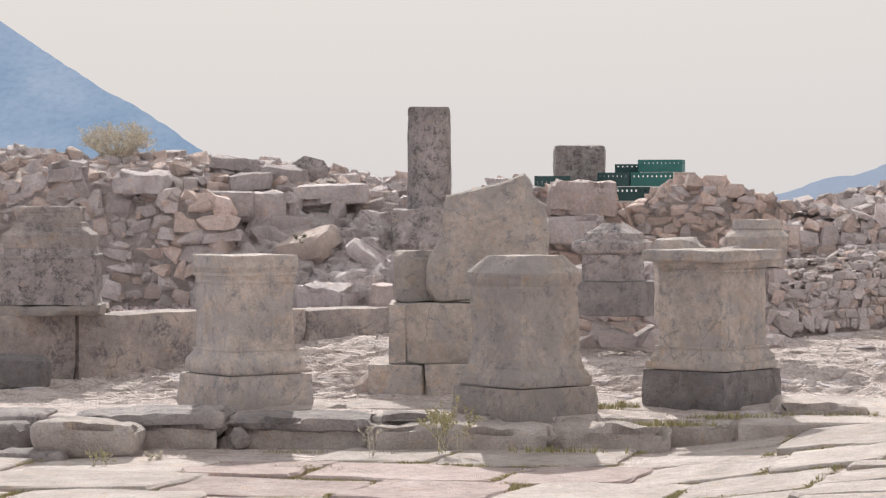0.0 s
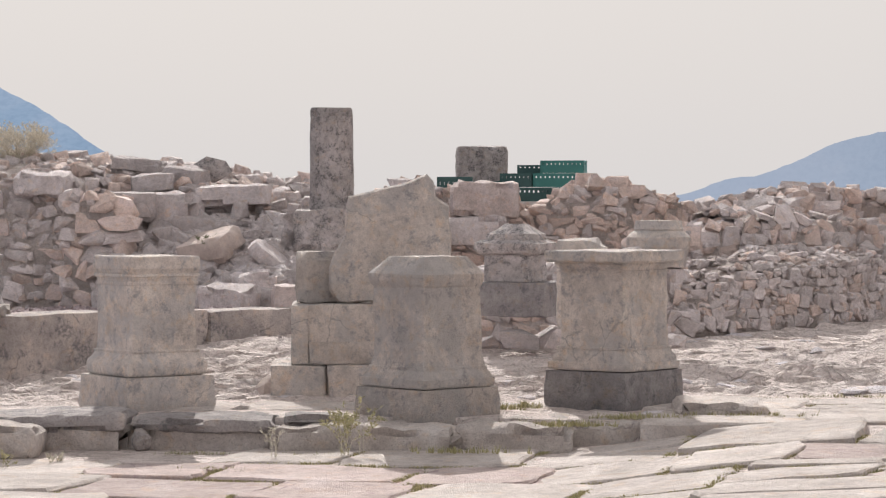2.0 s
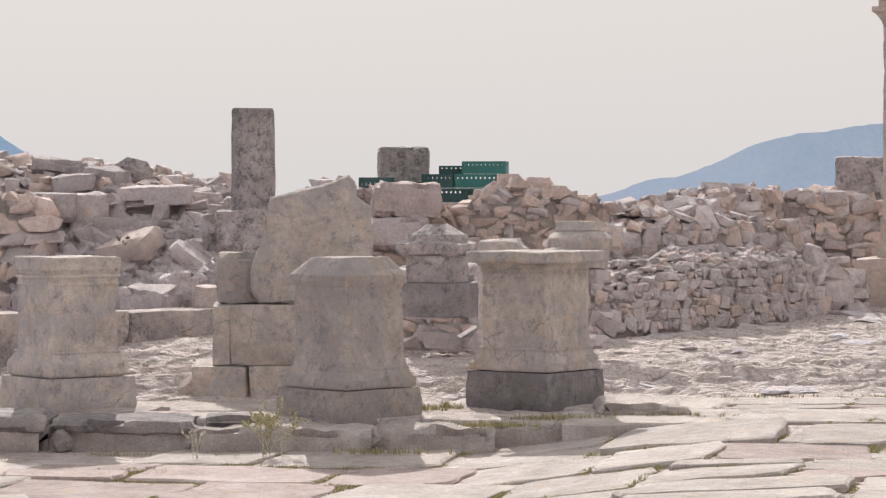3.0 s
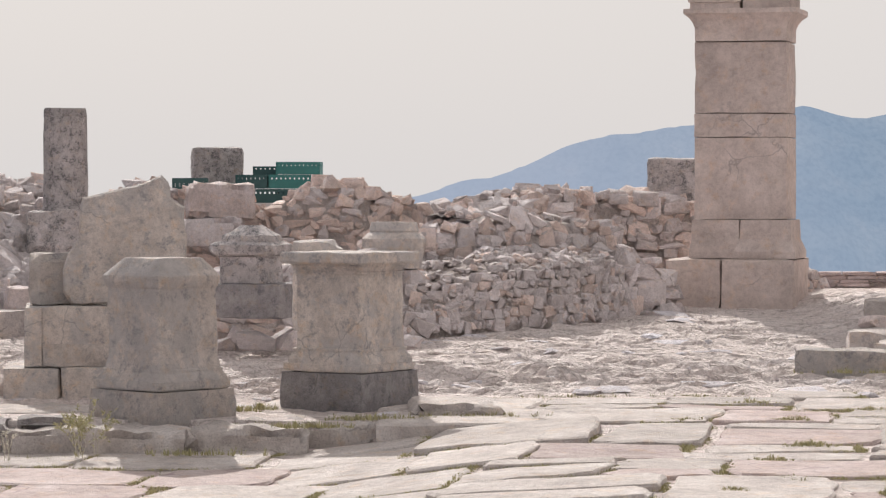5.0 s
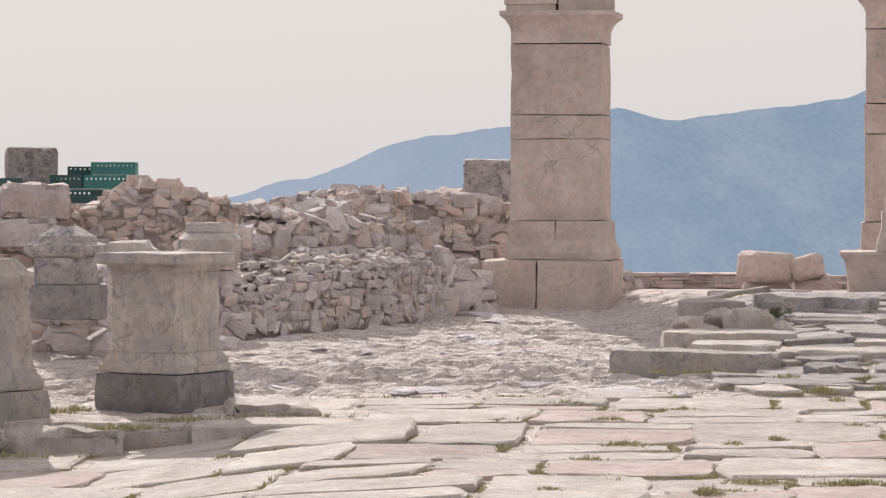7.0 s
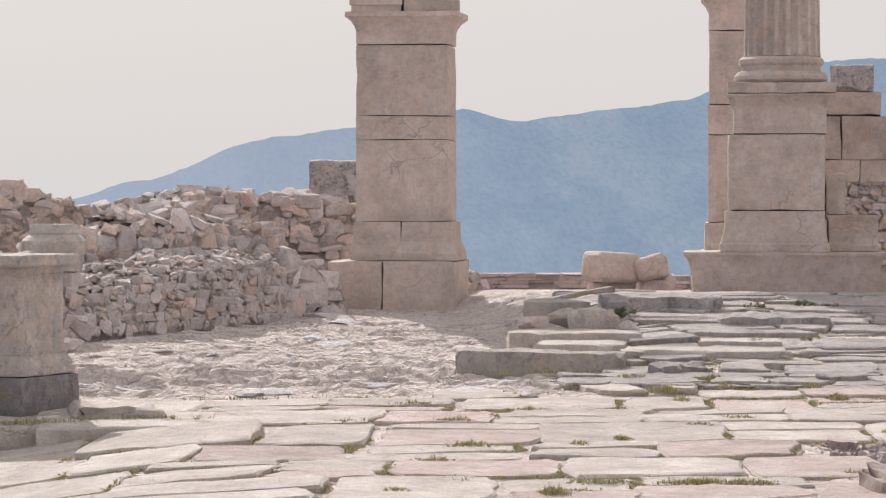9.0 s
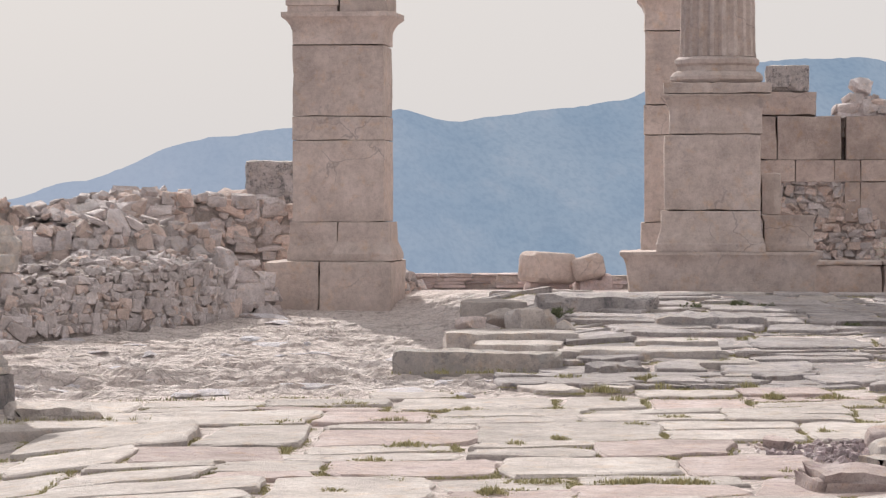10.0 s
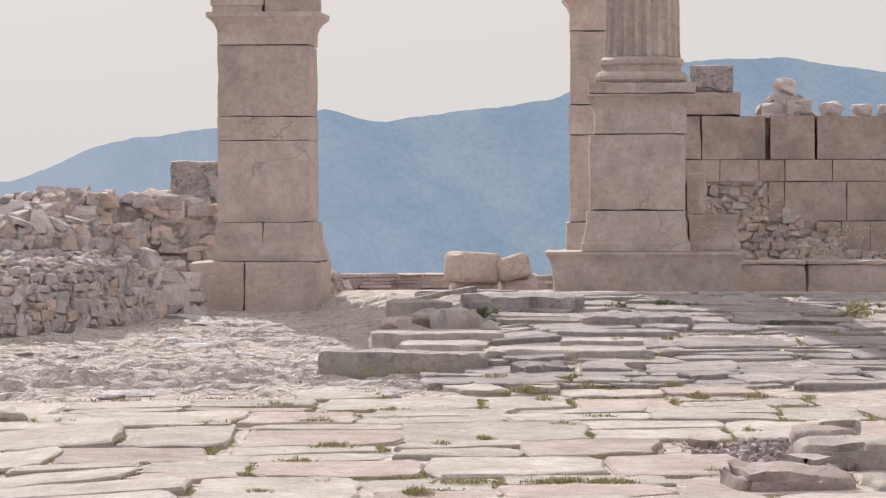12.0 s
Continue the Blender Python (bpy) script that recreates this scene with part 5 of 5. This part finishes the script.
weed(-2.66, 21.65, -0.30, 0.40, 2, 0.1, M_GRASS, 3, "green_weed", "tall thin weed growing at the kerb foot", 0.03)
weed(-3.33, 21.5, -0.32, 0.28, 3, 0.25, M_DRY, 4, "dry_weed", "thin dry weed growing in the paving", 0.03)
weed(-5.33, 20.9, -0.42, 0.24, 4, 0.3, M_GRASS, 5, "green_weed", "small green weed before the loose block", 0.03)
weed(-5.0, 21.2, -0.40, 0.18, 4, 0.5, M_DRY, 6, "dry_weed", "small dry weed before the loose block", 0.03)
weed(11.9, 36.9, 0.84, 0.9, 3, 0.12, M_DRY, 8, "dry_weed", "tall thin dry weed before the ashlar wall", 0.04)
weed(11.53, 36.9, 0.84, 0.68, 5, 0.2, M_DRY, 9, "dry_weed", "bushy dry weed before the ashlar wall", 0.04)
weed(10.0, 30.8, 0.42, 0.34, 9, 0.35, M_GRASS, 7, "green_weed", "leafy green weed growing between terrace slabs", 0.05)
for k, (x, y, z, h) in enumerate([(7.4, 31.7, 0.62, 0.18), (8.05, 31.9, 0.64, 0.2), (8.3, 31.8, 0.63, 0.18), (5.75, 31.0, 0.56, 0.2), (7.6, 30.0, 0.40, 0.16), (10.45, 31.6, 0.60, 0.2), (-5.75, 32.3, 1.32, 0.24), (8.9, 30.2, 0.46, 0.14)]):
    weed(x, y, z, h, 10, 0.9, M_WEED, 20 + k, "low_shrub", "low dark scrubby plant between the stones", 0.04)


# ---------- street paving, slab by slab ----------
def slab_mesh(name, corners, thick, rnd):
    """A worn paving slab from its four corners, round its own middle: wavy outline, rubbed rim, slightly dished top."""
    out = []
    for (ax, ay), (bx, by) in zip(corners, corners[1:] + corners[:1]):
        for t in (0.05, 0.28, 0.52, 0.76):
            j = 0.036
            out.append((ax + (bx - ax) * t + rnd.uniform(-j, j), ay + (by - ay) * t + rnd.uniform(-j, j)))
    n = len(out)
    verts = [(x, y, -thick) for x, y in out]
    verts += [(x, y, -0.012 + rnd.uniform(-0.012, 0.006)) for x, y in out]
    verts += [(x * 0.965, y * 0.955, rnd.uniform(-0.006, 0.006)) for x, y in out]
    verts.append((0, 0, rnd.uniform(-0.015, 0.010)))
    faces = []
    for r in range(2):
        for q in range(n):
            a, b = r * n + q, r * n + (q + 1) % n
            faces.append((a, b, b + n, a + n))
    for q in range(n):
        faces.append((2 * n + q, 2 * n + (q + 1) % n, 3 * n))
    return mesh_of(name, verts, faces)


GRASS_V, GRASS_F = [], []


def lay_paving(holder, v0, v1, u0, u1, depth, width, shear, where, lift, tilt, seed, thick, grass, ragged=0.09):
    rnd = random.Random(seed)
    bend = lambda u, v: Vector((u + shear * (v - 20), v - 0.17 * min(0, u + shear * (v - 20) + 2.2) + 0.20 * noise.noise(Vector((u * 0.45, v * 0.6, seed)))))
    v = v0
    while v < v1:
        dv = rnd.uniform(*depth)
        u = u0 + rnd.uniform(0, 0.8)
        while u < u1:
            du = rnd.uniform(*width)
            split = [(v, v + dv)]
            if rnd.random() < 0.3:
                cut = v + dv * rnd.uniform(0.35, 0.65)
                split = [(v, cut), (cut, v + dv)]
            for a, b in split:
                g = rnd.uniform(0.010, 0.032)
                jv = [rnd.uniform(-ragged, ragged) for _ in range(4)]
                cs = [bend(u + g, a + g + jv[0]), bend(u + du - g, a + g + jv[1]), bend(u + du - g + jv[2], b - g), bend(u + g + jv[3], b - g)]
                c = sum(cs, Vector((0, 0))) / 4
                if where(c.x, c.y):
                    z = base_height(c.x, c.y) + lift + rnd.gauss(0, 0.007 + 0.005 * smooth(3.5, 6.0, c.x))
                    me = slab_mesh("slab", [(p.x - c.x, p.y - c.y) for p in cs], thick, rnd)
                    slope = (base_height(c.x, c.y + 0.3) - base_height(c.x, c.y - 0.3)) / 0.6
                    part("slab", me, (M_TERRACE if rnd.random() < 0.88 else M_PAVE) if c.y > 25.3 else M_PINK if rnd.random() < 0.25 or (-4.2 < c.x < -2.0 and c.y < 21.5 and rnd.random() < 0.6) else M_PAVE, holder,
                         pose(c.x, c.y, z, math.degrees(math.atan(min(slope, 0.08))) * tilt + rnd.gauss(0, 0.4), rnd.gauss(0, 0.4) - math.degrees(math.atan((base_height(c.x + 0.3, c.y) - base_height(c.x - 0.3, c.y)) / 0.6)), 0))
                    for p, q in ((cs[0], cs[1]), (cs[1], cs[2])):
                        if rnd.random() < grass:
                            ln = (q - p).length
                            for _ in range(rnd.choice((1, 2, 3, 4))):
                                mid_, wide, tall = rnd.random(), rnd.uniform(0.04, 0.20), rnd.choice((0.009, 0.012, 0.016, 0.024))
                                for _ in range(int(wide * 320)):
                                    t = rnd.gauss(mid_, wide / ln)
                                    if 0 < t < 1:
                                        e = p.lerp(q, t)
                                        tuft(GRASS_V, GRASS_F, Vector((e.x + rnd.gauss(0, 0.022), e.y - 0.015 + rnd.gauss(0, 0.042), base_height(e.x, e.y) - 0.02)), rnd, 6, tall * rnd.uniform(0.6, 1.2), 0.03)
            u += du
        v += dv


def broken_ground(x, y):
    """Where the street slabs are lost and gravel and sherds lie bare."""
    return ((x - 6.0) / 0.75) ** 2 + ((y - 19.9) / 1.0) ** 2 < 1 or ((x - 6.9) / 0.5) ** 2 + ((y - 18.6) / 0.7) ** 2 < 1


pavement = thing("pavement", 0, 0, 0, 0, "street paving of large worn pale pinkish limestone slabs", "pavement", kind="structure")
lay_paving(pavement, 15.6, 25.2, -9.0, 9.5, (0.85, 1.45), (0.75, 1.6), 0.21,
           lambda x, y: y < (21.85 + 0.1 * max(0, -x - 5) if x < -1.3 else 22.3 if x < -0.15 else 25.0) and -8.5 < x < 9.5 and abs(x) < 0.36 * y and not broken_ground(x, y), 0.0, 0.97, 31, 0.2, 0.85, 0.12)
terrace = thing("terrace_paving", 0, 0, 0, 0, "uneven stepped paving of weathered pale slabs", "pavement", kind="structure")
lay_paving(terrace, 25.2, 34.3, 1.5, 11.6, (0.35, 1.0), (0.35, 1.4), 0.16,
           lambda x, y: x > 4.3 + 0.15 * (y - 25) and x < 12.5 and not (y > 33.6 and x > 6.5), 0.02, 0.9, 32, 0.22, 0.9, 0.17)
rt = random.Random(15)
for x, y, z, n, wide in ((-1.75, 23.3, -0.02, 60, 0.12), (-1.55, 23.6, -0.02, 40, 0.10), (-1.1, 22.35, -0.10, 90, 0.20), (-0.55, 22.75, -0.06, 80, 0.20), (0.25, 22.9, -0.05, 60, 0.22), (0.6, 24.6, -0.02, 60, 0.2), (1.2, 24.9, 0.0, 60, 0.25),
                         (-3.05, 21.75, -0.33, 40, 0.12), (-4.0, 21.9, -0.33, 60, 0.16), (-3.6, 20.6, -0.36, 60, 0.14), (-1.95, 21.7, -0.27, 50, 0.2), (2.2, 25.0, 0.0, 50, 0.2), (3.3, 25.3, 0.02, 60, 0.3), (4.2, 27.4, 0.14, 60, 0.35), (5.2, 26.7, 0.10, 60, 0.3)):
    for _ in range(n):
        tuft(GRASS_V, GRASS_F, Vector((x + rt.gauss(0, wide), y + rt.gauss(0, 0.05), level(x, y, z) - 0.01)), rt, 6, rt.uniform(0.02, 0.06), 0.03)
# fuller tufts where slabs have sunk or broken
for x, y, n, wide in ((3.68, 25.92, 40, 0.06), (5.22, 28.7, 40, 0.08), (4.97, 26.34, 70, 0.15), (5.04, 25.14, 80, 0.12), (5.74, 26.28, 90, 0.1), (5.65, 25.4, 40, 0.06), (6.41, 28.2, 50, 0.06), (6.83, 27.72, 90, 0.14), (6.83, 29.06, 50, 0.1), (6.46, 25.4, 50, 0.08), (3.54, 23.42, 90, 0.12), (2.82, 22.6, 80, 0.12), (4.35, 23.54, 80, 0.08), (5.15, 22.66, 90, 0.12), (4.73, 22.18, 50, 0.08), (3.5, 20.66, 60, 0.06), (2.69, 20.74, 80, 0.1), (2.32, 19.74, 60, 0.1), (3.87, 18.28, 110, 0.16), (3.25, 18.36, 90, 0.16), (4.23, 18.24, 110, 0.12), (6.46, 24.42, 60, 0.06), (6.09, 21.44, 60, 0.06), (5.11, 18.74, 90, 0.1), (1.84, 17.98, 70, 0.08), (2.3, 18.6, 80, 0.12), (2.86, 17.82, 80, 0.06), (4.63, 26.6, 50, 0.14), (5.02, 24.26, 40, 0.06), (7.0, 24.42, 70, 0.12), (7.48, 29.32, 50, 0.12), (2.64, 24.08, 50, 0.14), (2.0, 22.58, 50, 0.2), (3.89, 21.02, 50, 0.06)):
    tall = rt.uniform(0.03, 0.06) * (1.6 if x > 4.4 and y > 24 else 1.0)
    for _ in range(n):
        dx = rt.gauss(0, 1)
        px, py = x + wide * dx, y + rt.gauss(0, 0.05)
        tuft(GRASS_V, GRASS_F, Vector((px, py, base_height(px, py) - 0.01)), rt, 6, tall * rt.uniform(0.3, 1.0) * math.exp(-0.4 * dx * dx), 0.03)
grass = part("joint_grass", mesh_of("joint_grass", GRASS_V, GRASS_F), M_GRASS)
tagged(grass, "short green grass growing in the paving joints", "grass", kind="stuff")

for k, (x, y, w, h, d, rz) in enumerate([(6.2, 19.3, 0.72, 0.20, 0.6, -8), (5.35, 18.0, 0.80, 0.15, 0.55, 5), (6.6, 21.0, 0.42, 0.16, 0.4, 20), (6.75, 18.9, 0.5, 0.16, 0.5, 12), (6.2, 17.9, 0.6, 0.10, 0.5, -4),
                                         (6.35, 20.35, 0.5, 0.17, 0.4, -14), (5.75, 18.85, 0.36, 0.13, 0.32, 24), (5.45, 20.5, 0.34, 0.09, 0.3, -20)]):
    solo("broken_slab_piece", block_mesh("broken_slab_piece", w, d, h + 0.1, 0.035, 350 + k, 0.07, 0.055, chip=1.6), M_PINK if k % 2 else M_PAVE, pose(x, y, raised(x, y) - 0.145, random.uniform(-5, 5), random.uniform(-4, 4), rz),
         "broken pale paving piece lying loose on the street", "stone slab", "broken paving pieces")
rq = random.Random(8)
qv, qf = [], []
for _ in range(1500):
    x, y = rq.gauss(6.1, 0.45), rq.gauss(19.7, 0.75)
    if not broken_ground(x, y):
        continue
    sz = rq.choice((0.015, 0.02, 0.025, 0.03, 0.045, 0.07))
    m = pose(x, y, base_height(x, y) - 0.02 + sz * 0.1, rq.uniform(0, 360), rq.uniform(0, 360), 0) @ Matrix.Scale(sz, 4)
    me = STONES[rq.randrange(len(STONES))]
    b = len(qv)
    qv += [m @ vv.co for vv in me.vertices]
    qf += [tuple(b + i for i in pl.vertices) for pl in me.polygons]
tagged(part("street_gravel", mesh_of("street_gravel", qv, qf), M_GRAVEL), "brownish gravel and small sherds where slabs are lost", "gravel", kind="stuff")

# ledges of the bare rock: flat plates standing a little out of the ground
rk = random.Random(91)
PLATES = [hull_mesh("rock_plate", 500 + k, 18, (1.0, rk.uniform(0.55, 0.9), 0.5), 0.35) for k in range(10)]
pv, pf = [], []
for _ in range(160):
    x, y = rk.uniform(-8.8, 5.4), rk.triangular(22.6, 36.5, 26.0)
    if (x > -0.1 and y < 24.9) or (x > -1.3 and y < 23.1) or (x > 4.0 + 0.15 * (y - 25) and y < 34.2) or (x < -2.2 and y > 28.0):
        continue
    w = rk.choice((0.09, 0.12, 0.16, 0.2, 0.28, 0.4, 0.6))
    th = rk.uniform(0.04, 0.09) + 0.05 * w
    out = rk.uniform(0.004, 0.02) + 0.015 * w
    m = pose(x, y, base_height(x, y) + 0.9 * bedrock(x, y) + out - th * 0.42, rk.gauss(2.5, 2.5), rk.gauss(0, 3.0), rk.gauss(-8, 50)) @ Matrix.Diagonal((w * 1.3, w, th / 0.5, 1))
    me = PLATES[rk.randrange(10)]
    b = len(pv)
    pv += [m @ vv.co for vv in me.vertices]
    pf += [tuple(b + i for i in pl.vertices) for pl in me.polygons]
tagged(part("rock_ledge", mesh_of("rock_ledge", pv, pf), M_ROCK), "pale weathered limestone ledges of bare bedrock", "bedrock", kind="stuff")

# loose chips and gravel on the bare rock
rg = random.Random(77)
ev, ef = [], []
for _ in range(1600):
    x, y = rg.uniform(-7.6, -4.3), rg.uniform(27.5, 32.4)
    if -(x + 7.06) * 0.805 + (y - 26.9) * 0.593 < 0.65:
        continue
    sz = rg.choice((0.03, 0.04, 0.05, 0.07))
    m = pose(x, y, base_height(x, y) + sz * 0.15, rg.uniform(0, 360), rg.uniform(0, 360), 0) @ Matrix.Scale(sz, 4)
    me = STONES[rg.randrange(len(STONES))]
    b = len(ev)
    ev += [m @ vv.co for vv in me.vertices]
    ef += [tuple(b + i for i in pl.vertices) for pl in me.polygons]
tagged(part("earth_gravel", mesh_of("earth_gravel", ev, ef), M_GRAVEL), "reddish gravel and earth behind the bench wall", "gravel", kind="stuff")
cv, cf = [], []
for _ in range(500):
    x, y = rg.uniform(-8.5, 5.5), rg.uniform(25.5, 35.5)
    if x < -2.4:
        y = rg.uniform(28.8, 32.0)
    if rg.random() < 0.06:
        x, y = rg.gauss(5.45, 0.22), rg.gauss(19.9, 0.6)
    me = STONES[rg.randrange(len(STONES))]
    sz = rg.choice((0.02, 0.03, 0.04))
    m = pose(x, y, base_height(x, y) + bedrock(x, y) + sz * 0.1, rg.uniform(0, 360), rg.uniform(0, 360), 0) @ Matrix.Scale(sz, 4)
    b = len(cv)
    cv += [m @ vv.co for vv in me.vertices]
    cf += [tuple(b + i for i in pl.vertices) for pl in me.polygons]
tagged(part("stone_chips", mesh_of("stone_chips", cv, cf), M_RUBBLE), "scattered small limestone chips on bare rock", "gravel", kind="stuff")
